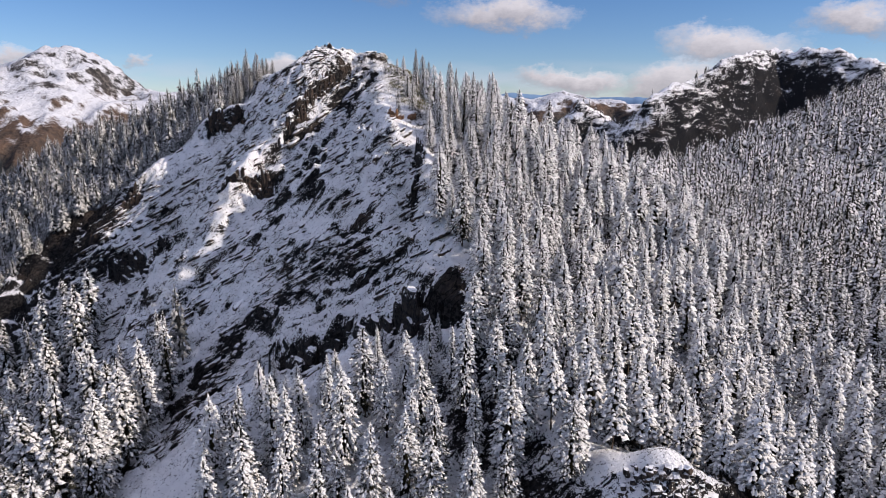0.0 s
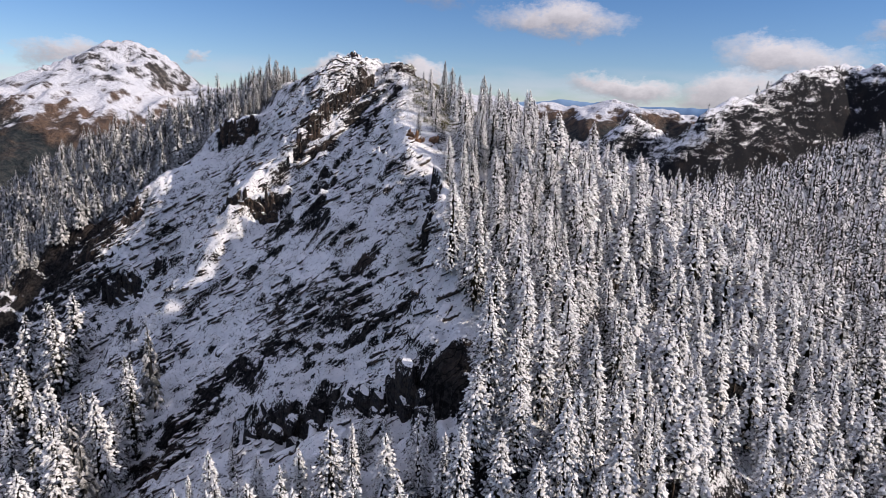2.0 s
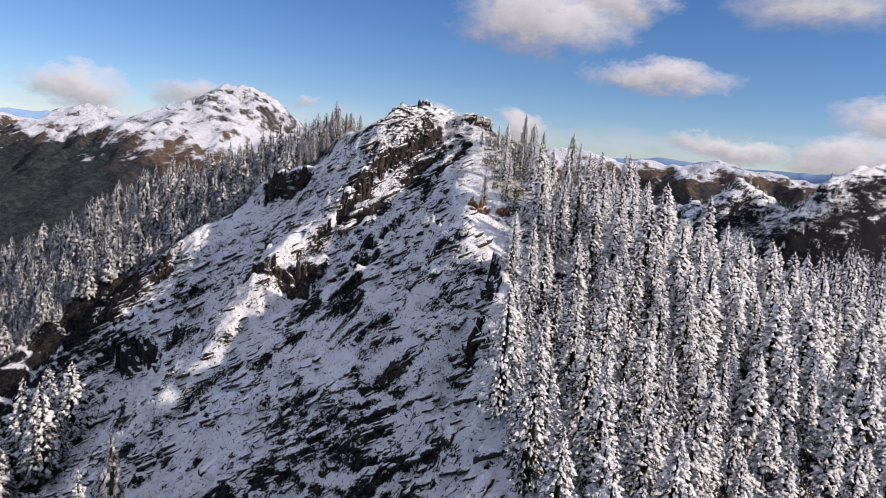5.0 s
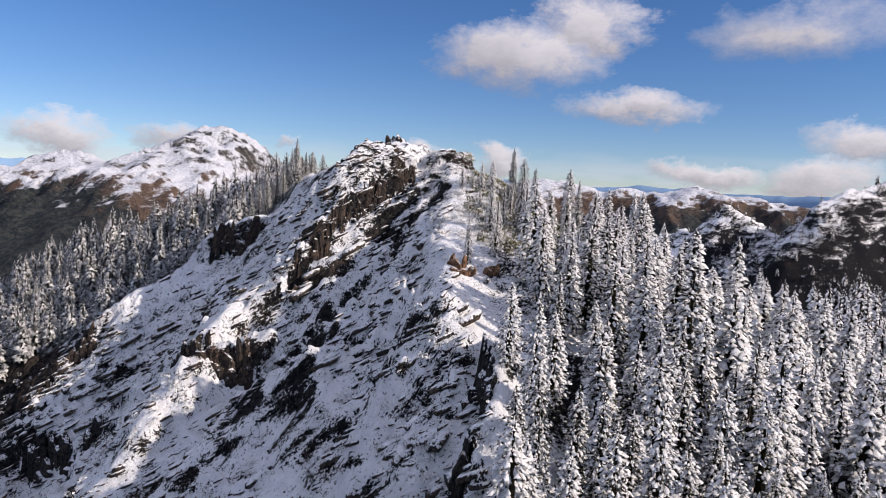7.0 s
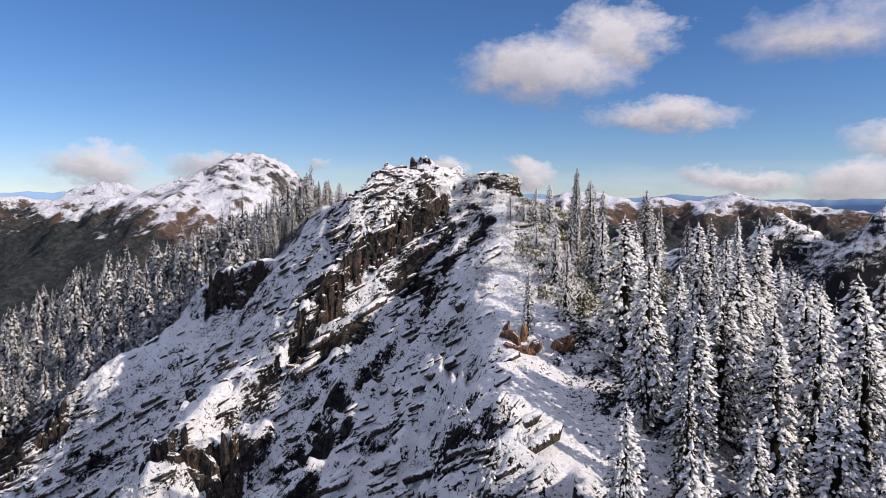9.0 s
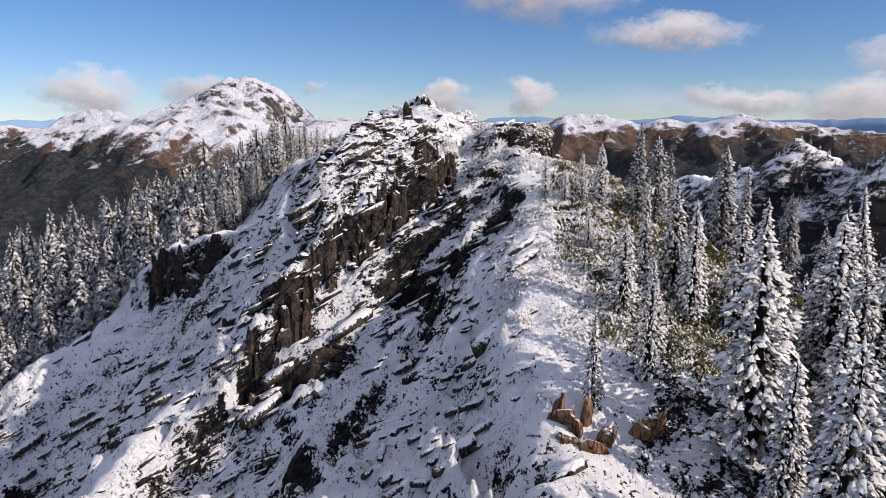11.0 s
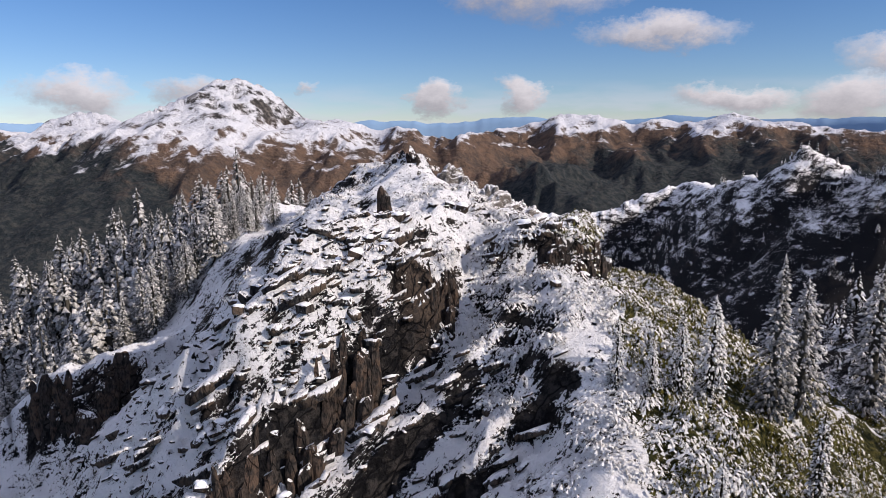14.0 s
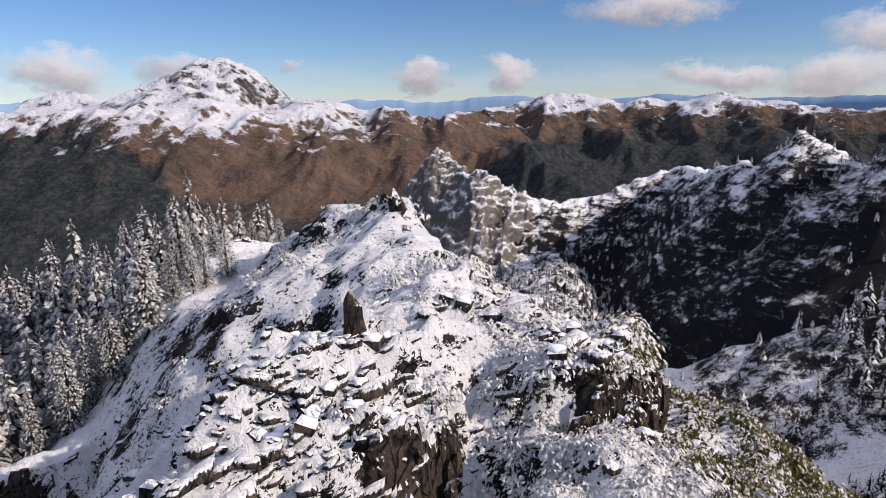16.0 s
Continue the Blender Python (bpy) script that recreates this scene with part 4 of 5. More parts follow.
    south = scatter(3500, (-190, -90, 190, 50), lambda x, y, u: (u < 0.85) & (y < 44 + 8 * fbm(x / 15, y / 15, 209, 3)) & (fbm(x / 25, y / 25, 211, 2) > -0.35), 4.8, 8)
    put_forest("south_forest", south, tiny, "snowy forest below the start of the ridge", 27, 13, 20)
    put_forest("cirque_forest", walls, tind, "scattered dark firs on the shaded cirque walls", 25, 6, 11)


plant()


# ---------------------------------------------------------------- rocks
def rock_material(name, dark, light, warm, lo, hi):
    """Split volcanic rock, snow on the flat tops."""
    mat, nt, b = shader(name, 0.88)
    g = Net(nt)
    p = g.place()
    n1, n2 = g.noise(1.1, 6, 0.65, p), g.noise(5.0, 5, 0.65, p, (1, 1, 0.4))
    rnd = g.N("ShaderNodeObjectInfo").outputs["Random"]
    c = g.mix(g.step(n2, 0.40, 0.62), dark, light)
    c = g.mix(g.math("MULTIPLY", g.step(n1, 0.44, 0.58), g.math("ADD", g.math("MULTIPLY", rnd, 0.7), 0.2)), c, warm)
    crack = g.N("ShaderNodeTexVoronoi")
    crack.feature = "DISTANCE_TO_EDGE"
    crack.inputs["Scale"].default_value = 1.5
    tall = g.N("ShaderNodeVectorMath")
    tall.operation = "MULTIPLY"
    g.L(p, tall.inputs[0])
    tall.inputs[1].default_value = (1.0, 1.0, 0.3)
    g.L(tall.outputs[0], crack.inputs["Vector"])
    gap = g.step(g.math("ADD", crack.outputs["Distance"], g.math("MULTIPLY", g.math("SUBTRACT", n2, 0.5), 0.12)), 0.0, 0.05)
    c = g.mix(g.math("ADD", g.math("MULTIPLY", gap, 0.65), 0.35), (0.006, 0.006, 0.007), c)
    v = g.math("ADD", g.up(), g.math("MULTIPLY", g.math("SUBTRACT", n2, 0.5), 1.6))
    v = g.math("ADD", v, g.math("MULTIPLY", g.math("SUBTRACT", g.noise(1.6, 6, 0.7, p), 0.5), 1.8))
    f = g.step(v, lo, hi)
    g.L(g.mix(f, c, SNOW), b.inputs["Base Color"])
    g.L(g.bump(g.math("ADD", g.math("ADD", n1, n2), g.math("MULTIPLY", gap, 0.6)), 0.9, 0.3), b.inputs["Normal"])
    return mat


M_ROCK = rock_material("columnar_rock", (0.016, 0.015, 0.015), (0.052, 0.044, 0.039), (0.10, 0.068, 0.050), 0.60, 0.85)
M_STONE = rock_material("split_stone", (0.018, 0.018, 0.020), (0.070, 0.066, 0.063), (0.11, 0.08, 0.058), 0.42, 0.62)
M_RUST = rock_material("rusty_rock", (0.09, 0.05, 0.032), (0.24, 0.14, 0.085), (0.34, 0.20, 0.12), 0.62, 0.85)
# darkest rock tone, for the black cliffs, blocks and slabs
M_BLACK = rock_material("black_rock", (0.010, 0.010, 0.012), (0.045, 0.043, 0.043), (0.06, 0.05, 0.042), 0.55, 0.75)
M_CRAG = rock_material("craggy_grey_rock", (0.05, 0.048, 0.047), (0.17, 0.155, 0.14), (0.22, 0.18, 0.14), 0.66, 0.92)


def snow_material():
    mat, nt, b = shader("fresh_snow", 0.7)
    g = Net(nt)
    p = g.place()
    n = g.noise(3.0, 4, 0.6, p)
    g.L(g.mix(n, (0.76, 0.78, 0.82), (0.86, 0.87, 0.89)), b.inputs["Base Color"])
    g.L(g.bump(n, 0.4, 0.1), b.inputs["Normal"])
    return mat


M_SNOW = snow_material()


def mesh_from(name, bm, mat):
    me = bpy.data.meshes.new(name)
    bm.to_mesh(me)
    bm.free()
    me.materials.append(mat)
    return me


def stone_bmesh(seed, flat):
    """An angular slab: a hull round scattered corners."""
    rng = random.Random(seed)
    bm = bmesh.new()
    for i in range(16):
        if i < 8:
            v = Vector(((i & 1) - 0.5, (i >> 1 & 1) - 0.5, (i >> 2) - 0.5)) * 1.55
        else:
            v = Vector((rng.gauss(0, 1), rng.gauss(0, 1), rng.gauss(0, 1))).normalized()
        bm.verts.new((v.x * rng.uniform(0.38, 0.56), v.y * rng.uniform(0.32, 0.5), v.z * flat * rng.uniform(0.38, 0.55)))
    hull = bmesh.ops.convex_hull(bm, input=bm.verts)
    bmesh.ops.delete(bm, geom=[v for v in hull["geom_interior"] if isinstance(v, bmesh.types.BMVert)], context="VERTS")
    return bm


def cap_bmesh(seed, flat):
    """A pillow of snow over a slab."""
    rng = random.Random(seed)
    bm = bmesh.new()
    n = 9
    az = [6.283 * k / n for k in range(n)]
    jit = [rng.uniform(0.6, 1.12) for _ in az]
    rings = []
    for w, h in ((0.36, 0.26), (0.41, 0.34), (0.34, 0.46), (0.16, 0.51)):
        rings.append([bm.verts.new((w * jit[k] * math.cos(a), 0.88 * w * jit[k] * math.sin(a), flat * h + rng.uniform(-0.01, 0.01))) for k, a in enumerate(az)])
    for r0, r1 in zip(rings, rings[1:]):
        for k in range(n):
            bm.faces.new((r0[k], r0[(k + 1) % n], r1[(k + 1) % n], r1[k]))
    bm.faces.new(rings[-1])
    for f in bm.faces:
        f.smooth = True
    return bm


def block_mesh(seed, mat):
    """An upright split block with chipped corners."""
    rng = random.Random(seed)
    bm = bmesh.new()
    for i in range(22):
        if i < 8:
            v = Vector(((i & 1) - 0.5, (i >> 1 & 1) - 0.5, (i >> 2) - 0.5)) * 1.5
        else:
            v = Vector((rng.gauss(0, 1), rng.gauss(0, 1), rng.gauss(0, 1))).normalized()
        bm.verts.new((v.x * rng.uniform(0.36, 0.58), v.y * rng.uniform(0.36, 0.55), v.z * rng.uniform(0.36, 0.58)))
    hull = bmesh.ops.convex_hull(bm, input=bm.verts)
    bmesh.ops.delete(bm, geom=[v for v in hull["geom_interior"] if isinstance(v, bmesh.types.BMVert)], context="VERTS")
    return mesh_from("block", bm, mat)


BLOCKS = [block_mesh(540 + k, M_ROCK) for k in range(8)]


def tooth_mesh(seed, mat):
    """A leaning splinter of rock, sharp at its top."""
    rng = random.Random(seed)
    bm = bmesh.new()
    for u, w in ((-0.5, 1.0), (0.0, 0.85), (0.3, 0.5), (0.5, 0.12)):
        for k in range(5):
            a = 6.283 * (k + rng.uniform(-0.3, 0.3)) / 5
            bm.verts.new((0.5 * w * rng.uniform(0.7, 1.1) * math.cos(a) + 0.25 * (u + 0.5), 0.42 * w * rng.uniform(0.7, 1.1) * math.sin(a), u))
    hull = bmesh.ops.convex_hull(bm, input=bm.verts)
    bmesh.ops.delete(bm, geom=[v for v in hull["geom_interior"] if isinstance(v, bmesh.types.BMVert)], context="VERTS")
    return mesh_from("block", bm, mat)


TEETH = [tooth_mesh(580 + k, M_ROCK) for k in range(8)]
PALE_BLOCKS = [block_mesh(570 + k, M_STONE) for k in range(8)]
BLACK_BLOCKS = [block_mesh(560 + k, M_BLACK) for k in range(8)]


def column_mesh(seed, mat):
    """An upright split column: five or six uneven sides, a broken sloping head."""
    rng = random.Random(seed)
    bm = bmesh.new()
    n = 5 + seed % 2
    az = [6.283 * (k + rng.uniform(-0.3, 0.3)) / n for k in range(n)]
    rad = [rng.uniform(0.42, 0.6) for _ in az]
    tilt = (rng.uniform(-0.16, 0.16), rng.uniform(-0.16, 0.16))
    rings = []
    for u, w in ((-0.5, 1.05), (-0.12, 0.98), (0.2, 1.02), (0.40, 0.92), (0.5, 0.6)):
        sx, sy = rng.uniform(-0.04, 0.04), rng.uniform(-0.04, 0.04)
        rings.append([bm.verts.new((w * r * rng.uniform(0.93, 1.07) * math.cos(a) + sx, 0.8 * w * r * math.sin(a) + sy, u + (tilt[0] * math.cos(a) + tilt[1] * math.sin(a)) * (0.5 + u) * 0.5)) for a, r in zip(az, rad)])
    for r0, r1 in zip(rings, rings[1:]):
        for k in range(n):
            bm.faces.new((r0[k], r0[(k + 1) % n], r1[(k + 1) % n], r1[k]))
    bm.faces.new(rings[-1])
    return mesh_from("column", bm, mat)


COLUMNS = [column_mesh(500 + k, M_ROCK) for k in range(8)]
RUSTY_COLUMNS = [column_mesh(520 + k, M_RUST) for k in range(8)]
DARK_COLUMNS = [column_mesh(510 + k, M_BLACK) for k in range(8)]


def outcrop(label, line, width, seed, lean=(0.0, 0.0), stock=BLOCKS, proud=0.0, tall=1.7, columns=None):
    """A broken cliff along a line: split columns set side by side against the step in the ground, or blocks piled in tiers."""
    rng = random.Random(seed)
    ob = new("rock_outcrop")
    ob.location = (line[0][0], line[0][1], z_at(*line[0]) - 1)
    o = ob.location
    for a, b in zip(line, line[1:]):
        ln = math.hypot(b[0] - a[0], b[1] - a[1])
        nx, ny = -(b[1] - a[1]) / ln, (b[0] - a[0]) / ln
        yaw = math.atan2(b[1] - a[1], b[0] - a[0])
        n = max(2, int(ln / (width * (0.34 if columns else 0.72))))
        for k in range(n):
            s = (k + rng.uniform(0.1, 0.9)) / n
            x, y = a[0] + s * (b[0] - a[0]), a[1] + s * (b[1] - a[1])
            lo, hi = z_at(x - 1.7 * nx, y - 1.7 * ny), z_at(x + 1.6 * nx, y + 1.6 * ny) + proud
            lo, hi = min(lo, hi - 1.0), hi
            if columns:
                u = rng.choice((0.25, 0.45, 0.65, 0.8, 0.95))
                w = width * rng.uniform(0.6, 1.3)
                h = (hi - lo) * u + 1.6
                off = -1.5 + 2.3 * u + rng.uniform(-0.35, 0.35)
                c = new("column", columns[rng.randrange(8)])
                c.parent = ob
                c.matrix_basis = Matrix.LocRotScale((x + nx * off - o.x, y + ny * off - o.y, lo - 1.5 + 0.5 * h - o.z), Euler((lean[0] + rng.gauss(0, 0.05), lean[1] + rng.gauss(0, 0.05), yaw + rng.gauss(0, 0.25))), (w * rng.uniform(0.9, 1.5), w, h))
                continue
            z = lo + rng.uniform(-0.3, 0.3)
            while z < hi - 0.2:
                w = width * rng.choice((0.45, 0.65, 0.9, 1.1, 1.4))
                h = w * rng.uniform(0.9, tall)
                u = (z - lo) / (hi - lo)
                off = -0.9 + 1.9 * u + rng.uniform(-0.45, 0.45)
                top = min(z + 0.5 * h, hi + 0.25 * w)
                c = new("block", stock[rng.randrange(8)])
                c.parent = ob
                c.matrix_basis = Matrix.LocRotScale((x + nx * off - o.x, y + ny * off - o.y, top - 0.5 * h - o.z), Euler((lean[0] + rng.gauss(0, 0.2), lean[1] + rng.gauss(0, 0.2), rng.uniform(0, 6.28))), (w * rng.uniform(0.8, 1.3), w * rng.uniform(0.7, 1.0), h))
                z += h * rng.uniform(0.5, 0.8)
    return tagged(ob, label, "rock")


outcrop("dark brown cracked cliff below the snowy summit", SCARPS[0][0], 0.85, 1, (-0.04, 0.04), columns=COLUMNS)
outcrop("brown rock outcrop on the snowy west slope", SCARPS[1][0], 1.4, 3, columns=COLUMNS)
outcrop("brown cliff of split rock on the west face", SCARPS[2][0], 1.5, 5, columns=COLUMNS)
outcrop("black cliff above the lower trees", SCARPS[3][0], 2.6, 7, (0.1, 0.25), columns=DARK_COLUMNS)
outcrop("reddish-brown columns crowned with snow beside the summit", SCARPS[4][0], 0.9, 4, columns=COLUMNS)
outcrop("grey-green tilted slabs in the gully wall", SCARPS[5][0], 1.2, 6, (0.0, 0.55), columns=DARK_COLUMNS)
outcrop("brown upright fin of cracked rock beside the snow gully", SCARPS[6][0], 0.8, 14, columns=COLUMNS)
outcrop("broken black blocks on the summit shoulder", SCARPS[7][0], 0.65, 15, (0.2, 0.2), BLACK_BLOCKS, tall=1.1)
outcrop("broken brown rock on the outer rib", SCARPS[8][0], 1.3, 9, (0.0, 0.15), columns=COLUMNS)
outcrop("dark cliff broken into columns above the valley firs", SCARPS[9][0], 2.0, 17, (0.05, 0.1), columns=DARK_COLUMNS)
outcrop("black rock wall under the wooded crest", SCARPS[10][0], 1.7, 18, (0.0, 0.1), columns=DARK_COLUMNS)
outcrop("rust-brown split rocks standing in the snowy crest", [(-14.0, 166.6), (-12.2, 166.2), (-10.8, 167.0)], 1.1, 19, (0.1, 0.1), proud=0.9, columns=RUSTY_COLUMNS)
outcrop("tilted rust-brown slab on the snowy crest", [(-9.0, 168.4), (-7.4, 168.2)], 1.2, 20, (0.15, 0.25), proud=1.2, columns=RUSTY_COLUMNS)
outcrop("dark blocks on the crest of the spine", [(-16.5, 158), (-15.5, 164)], 1.8, 8, (0.1, 0.2), BLACK_BLOCKS)
outcrop("grey boulders under fresh snow on the knoll", [(21.0, 66.4), (24.0, 64.8), (27.5, 64.6), (31.0, 65.8)], 0.9, 21, (0.1, 0.1), PALE_BLOCKS, 0.2, 1.1)
outcrop("low dark ledge on the spur", [(-69, 250.5), (-64.5, 249)], 1.3, 10, proud=1.0)
outcrop("jagged dark teeth on the back ridge", [(-48.0, 237.6), (-45.6, 236.0)], 1.2, 11, (0.1, -0.3), TEETH, 0.9, 2.2)
outcrop("jagged dark teeth of the broken back ridge", [(-41.0, 232.4), (-39.2, 230.6), (-37.6, 228.4), (-36.6, 225.8)], 1.2, 12, (0.1, -0.3), TEETH, 0.8, 2.2)
outcrop("dark broken rim above the drop behind the summit", [(-33, 224.5), (-30.5, 220.5), (-28.5, 216.5), (-26, 212)], 1.5, 16, (0.2, 0.3), BLACK_BLOCKS, 0.9)


def pinnacle():
    """The standing stone on the summit: a leaning, split block."""
    rng = random.Random(13)
    bm = bmesh.new()
    rings, n = [], 6
    rad = [rng.uniform(0.8, 1.2) for _ in range(n)]
    for u, w, dx in ((-0.3, 0.66, 0.0), (0.12, 0.62, 0.03), (0.42, 0.56, 0.0), (0.66, 0.52, -0.07), (0.82, 0.36, -0.16), (0.94, 0.2, -0.22), (1.0, 0.07, -0.24)):
        rings.append([bm.verts.new((w * r * rng.uniform(0.9, 1.1) * math.cos(6.283 * k / n) * 1.05 + dx, w * r * rng.uniform(0.9, 1.1) * math.sin(6.283 * k / n) * 0.75, 2.4 * u + rng.uniform(-0.08, 0.08))) for k, r in enumerate(rad)])
    for r0, r1 in zip(rings, rings[1:]):
        for k in range(n):
            bm.faces.new((r0[k], r0[(k + 1) % n], r1[(k + 1) % n], r1[k]))
    bm.faces.new(rings[-1])
    ob = new("rock_pinnacle", mesh_from("rock_pinnacle", bm, M_ROCK))
    ob.location = (-34.6, 205.4, z_at(-34.6, 205.4))
    tagged(ob, "single dark brown pinnacle of rock on the summit", "rock")


pinnacle()


def rock_tower():
    """The craggy tower where the back ridge turns down into the valley."""
    X, Y = np.meshgrid(np.arange(-262.0, -50.0, 1.6), np.arange(812.0, 1000.0, 1.6))
    Z = ground_height(X, Y)
    edge = ramp(X, -260, -235) * ramp(-X, 54, 80) * ramp(Y, 814, 840) * ramp(-Y, -998, -978)
    wx, wy = fbm(X / 30, Y / 30, 401, 3), fbm(X / 30, Y / 30, 402, 3)
    crag = 15 * (ridged(X / 26 + 0.8 * wx, Y / 34 + 0.8 * wy, 403, 4) - 0.62) + 9 * (ridged(X / 9 + wx, Y / 12, 405, 4) - 0.55)
    ledge = np.round((Z + 7 * wx) / 9) * 9 - Z
    Z = Z - 6 * (1 - edge) + edge * (2.5 + crag + 0.45 * np.clip(ledge, -5, 5) * ramp(-Z, 36, 50))
    me = bpy.data.meshes.new("rock_tower")
    n, m = X.shape
    k = (np.arange(n - 1)[:, None] * m + np.arange(m - 1)).ravel()
    fill_mesh(me, np.stack([X.ravel(), Y.ravel(), Z.ravel()], 1), np.concatenate([np.stack([k, k + 1, k + m + 1], 1), np.stack([k, k + m + 1, k + m], 1)]))
    me.materials.append(M_CRAG)
    tagged(new("rock_tower", me), "craggy grey rock tower streaked with snow on the back ridge", "rock")


rock_tower()


def boulders():
    """Snow-capped blocks on the summit and its flanks, one thing each; small scree below in one sheet."""
    rng = random.Random(77)
    kinds = []
    for k in range(8):
        flat = (0.45, 0.6, 0.75, 0.5)[k % 4]
        me = mesh_from("boulder", stone_bmesh(600 + k, flat), M_STONE)
        ob = new("boulder", me)
        part("snow_cap", cap_bmesh(620 + k, flat), M_SNOW, ob)
        kinds.append(tagged(ob, "dark angular summit block under a pillow of snow", "boulder", "summit blocks"))
    first = {}
    spots = []
    for cx, cy, sx, sy, n in ((-35, 198, 2.4, 2.8, 40), (-20.8, 208.5, 2.0, 2.0, 60), (-36, 204.0, 3.0, 1.2, 24), (-38, 191, 2.5, 3.0, 16), (-29, 212, 3, 3, 8)):
        spots += [(rng.gauss(cx, sx), rng.gauss(cy, sy)) for _ in range(n)]
    P = np.array(spots)
    Z = ground_height(P[:, 0][:, None], P[:, 1][:, None])[:, 0]
    for (x, y), z in zip(P, Z):
        ob = kinds[rng.randrange(8)]
        s = min(0.45 + rng.expovariate(2.6), 1.35)
        m = Matrix.LocRotScale((x, y, z + 0.08 * s), Euler((rng.gauss(0, 0.2), rng.gauss(0, 0.2), rng.uniform(0, 6.28))), (s, s, s))
        words = "large dark angular rock under a thick pillow of snow" if s > 1.1 else "dark angular summit block under a pillow of snow"
        if ob in first:
            tagged(copy_thing(ob, m), words)
        else:
            first[ob] = m, words
    for ob, (m, words) in first.items():
        tagged(ob, words)
        ob.matrix_basis = m
    # scree
    g = np.random.default_rng(78)
    arr = []
    for k in range(6):
        bm = stone_bmesh(640 + k, 0.5)
        bmesh.ops.triangulate(bm, faces=bm.faces)
        bm.verts.index_update()
        arr.append((np.array([v.co[:] for v in bm.verts]), np.array([[v.index for v in f.verts] for f in bm.faces])))
        bm.free()
    n = 11000
    X, Y = g.uniform(-112, 0, n), g.uniform(100, 214, n)
    keep = (g.random(n) < rockiness(X, Y)) & (fbm(X / 9, Y / 9, 301, 3) > -0.02) & (g.random(n) < 1 - 0.75 * ramp(Y, 188, 200))
    X, Y = X[keep], Y[keep]
    calm = np.zeros(len(X))
    for cx, cy, sx, sy, m in ((-35.5, 198.5, 3.2, 4.2, 420), (-21.3, 208.5, 2.6, 2.4, 350), (-43, 192, 5.0, 5.0, 200), (-52, 204, 7.0, 8.0, 200)):
        X, Y, calm = np.append(X, g.normal(cx, sx, m)), np.append(Y, g.normal(cy, sy, m)), np.append(calm, np.ones(m))
    Z = ground_height(X[:, None], Y[:, None])[:, 0]
    vs, fs, c = [], [], 0
    for x, y, z, k in zip(X, Y, Z, calm):
        v, f = arr[g.integers(6)]
        s = (0.38 + min(g.exponential(0.5), 2.2)) * (1 - 0.35 * k)
        a = g.normal(0.2, 0.5 + 1.5 * k)
        co, si = math.cos(a) * s, math.sin(a) * s
        w = v * (1.9 - 0.6 * k, 0.9, 0.9)
        q = np.stack([w[:, 0] * co - w[:, 1] * si + x, w[:, 0] * si + w[:, 1] * co + y, w[:, 2] * s + (0.55 - 0.3 * k) * w[:, 0] * s + z - 0.1 * s], 1)
        vs.append(q)
        fs.append(f + c)
        c += len(v)
    me = bpy.data.meshes.new("scree")
    fill_mesh(me, np.concatenate(vs), np.concatenate(fs))
    me.materials.append(M_STONE)
    tagged(new("scree", me), "angular dark stones dusted with snow", "stones", kind="stuff")


boulders()


# ---------------------------------------------------------------- scrub
def shoulder_spots(g, n, reach):
    """Places east of the summit, between two distances from the crest."""
    X, Y = g.uniform(-33, 16, n), g.uniform(174, 238, n)
    d = X - np.interp(Y, [160, 184, 200, 216, 237], [-13, -18, -22, -29, -40]) + 5 * fbm(X / 7, Y / 7, 305, 3)
    keep = (d > reach[0]) & (d < reach[1]) & (fbm(X / 5, Y / 5, 303, 3) > -0.3)
    return X[keep], Y[keep]


def face_spots(g, n, reach):
    """Places on the ribs of the west face and on the back slope of the summit."""
    X, Y = g.uniform(-112, -2, n), g.uniform(100, 236, n)
    keep = (rockiness(X, Y) > 0.3) & (fbm(X / 8, Y / 6, 311, 3) > reach[0])
    return X[keep], Y[keep]


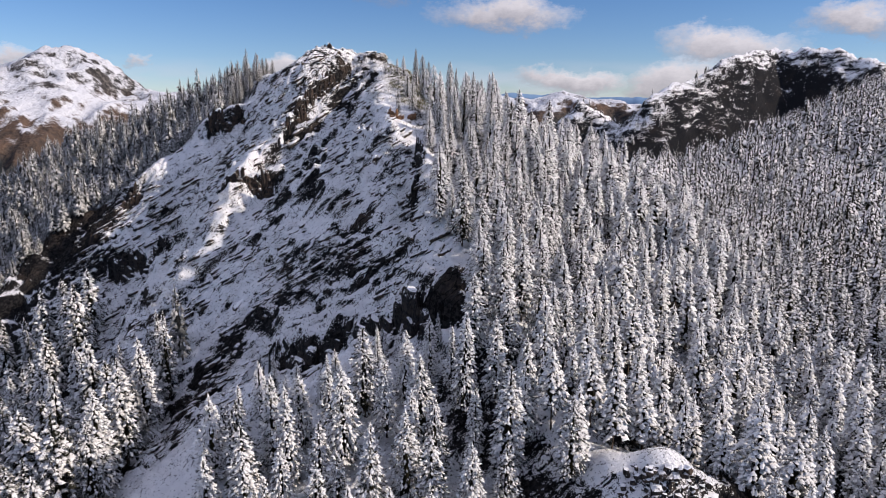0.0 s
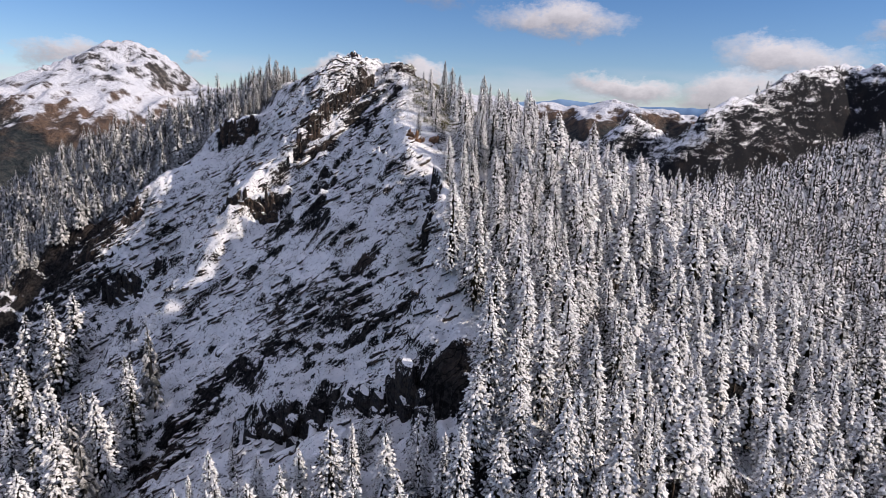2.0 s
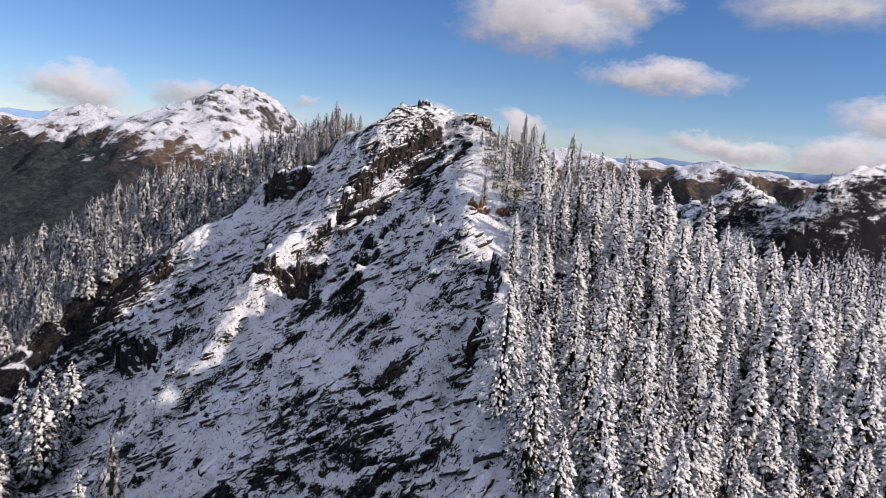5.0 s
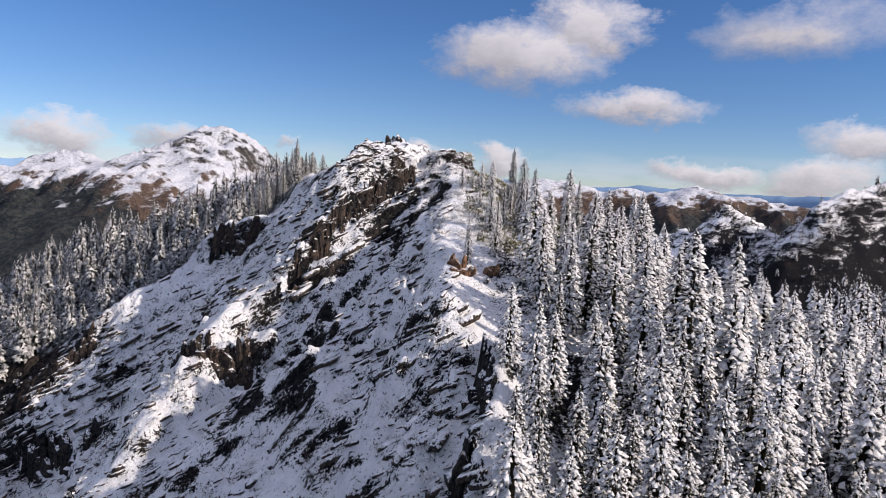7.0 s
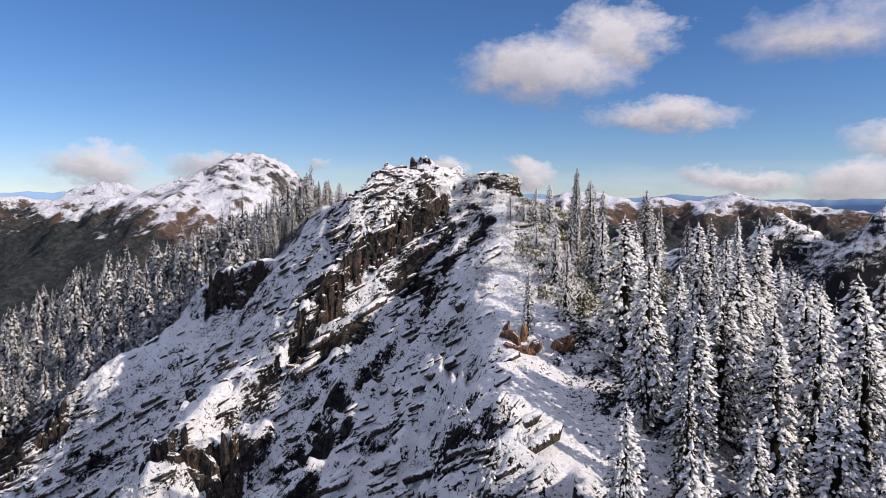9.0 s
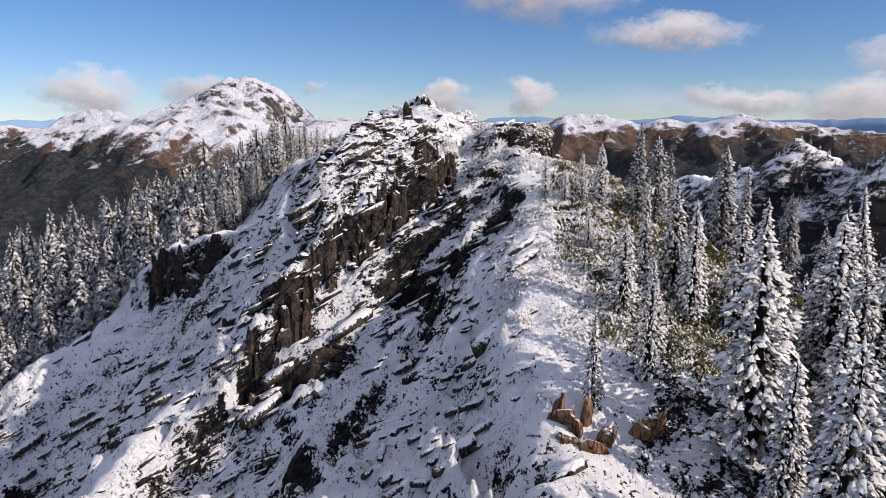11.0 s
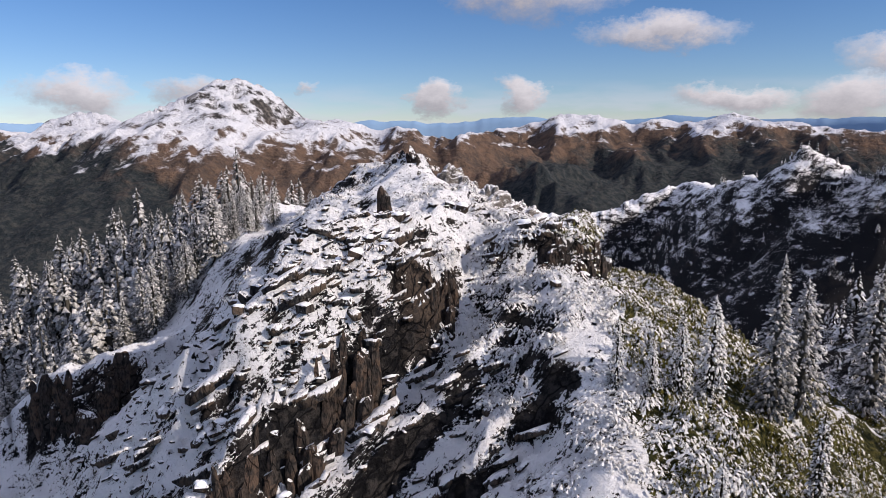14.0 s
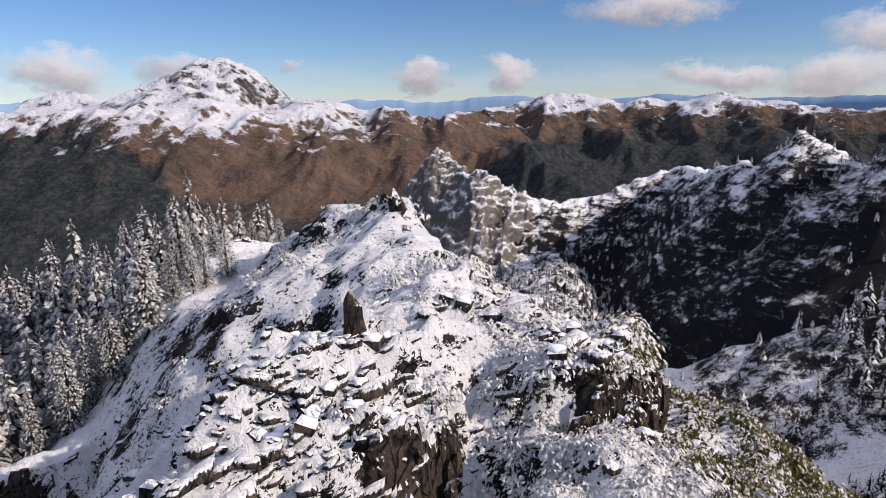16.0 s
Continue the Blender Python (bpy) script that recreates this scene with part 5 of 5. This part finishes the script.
def scrub(name, label, seed, n, spots, reach, tall, mat):
    """Low shrubs under broken snow: domes of small tufts."""
    g = np.random.default_rng(seed)
    X, Y = spots(g, n, reach)
    Z = ground_height(X[:, None], Y[:, None])[:, 0]
    bush = []
    for k in range(6):
        rng = random.Random(700 + k)
        vs, fs = [], []
        for j in range(20):
            a, r = rng.uniform(0, 6.28), 0.62 * math.sqrt(rng.random())
            c = len(vs)
            vs += pad(rng, (r * math.cos(a), r * math.sin(a), 0.42 * math.sqrt(max(0.0, 1 - (r / 0.75) ** 2)) * rng.uniform(0.6, 1.1)), a + rng.gauss(0, 0.8), rng.uniform(0.14, 0.26), rng.uniform(0.0, 1.4), rng.uniform(0.06, 0.11), 0.07, False)
            fs += [(c + i, c + (i + 1) % 3, c + 3) for i in range(3)]
        bush.append((np.array(vs), np.array(fs)))
    vs, fs, c = [], [], 0
    for x, y, z in zip(X, Y, Z):
        v, f = bush[g.integers(6)]
        s, a = g.uniform(0.5, 1.5), g.uniform(0, 6.28)
        co, si = math.cos(a) * s, math.sin(a) * s
        vs.append(np.stack([v[:, 0] * co - v[:, 1] * si + x, v[:, 0] * si + v[:, 1] * co + y, v[:, 2] * s * tall + z - 0.06], 1))
        fs.append(f + c)
        c += len(v)
    me = bpy.data.meshes.new(name)
    fill_mesh(me, np.concatenate(vs), np.concatenate(fs))
    me.materials.append(mat)
    tagged(new(name, me), label, "shrubs", kind="stuff")


scrub("snowy_scrub", "low twiggy shrubs caked with snow", 90, 8000, shoulder_spots, (-4, 10), 0.8, needle_material("caked_twigs", -0.1, 0.8, (0.040, 0.036, 0.018)))
scrub("olive_scrub", "low olive-green shrubs under patchy snow", 91, 9500, shoulder_spots, (5, 36), 1.1, needle_material("olive_twigs", 0.8, 1.3, (0.066, 0.064, 0.015)))
scrub("frosted_scrub", "stunted frosted bushes on the ribs of the west face", 92, 9000, face_spots, (0.1, 0), 1.0, needle_material("frosted_twigs", 0.1, 0.9, (0.022, 0.020, 0.014)))
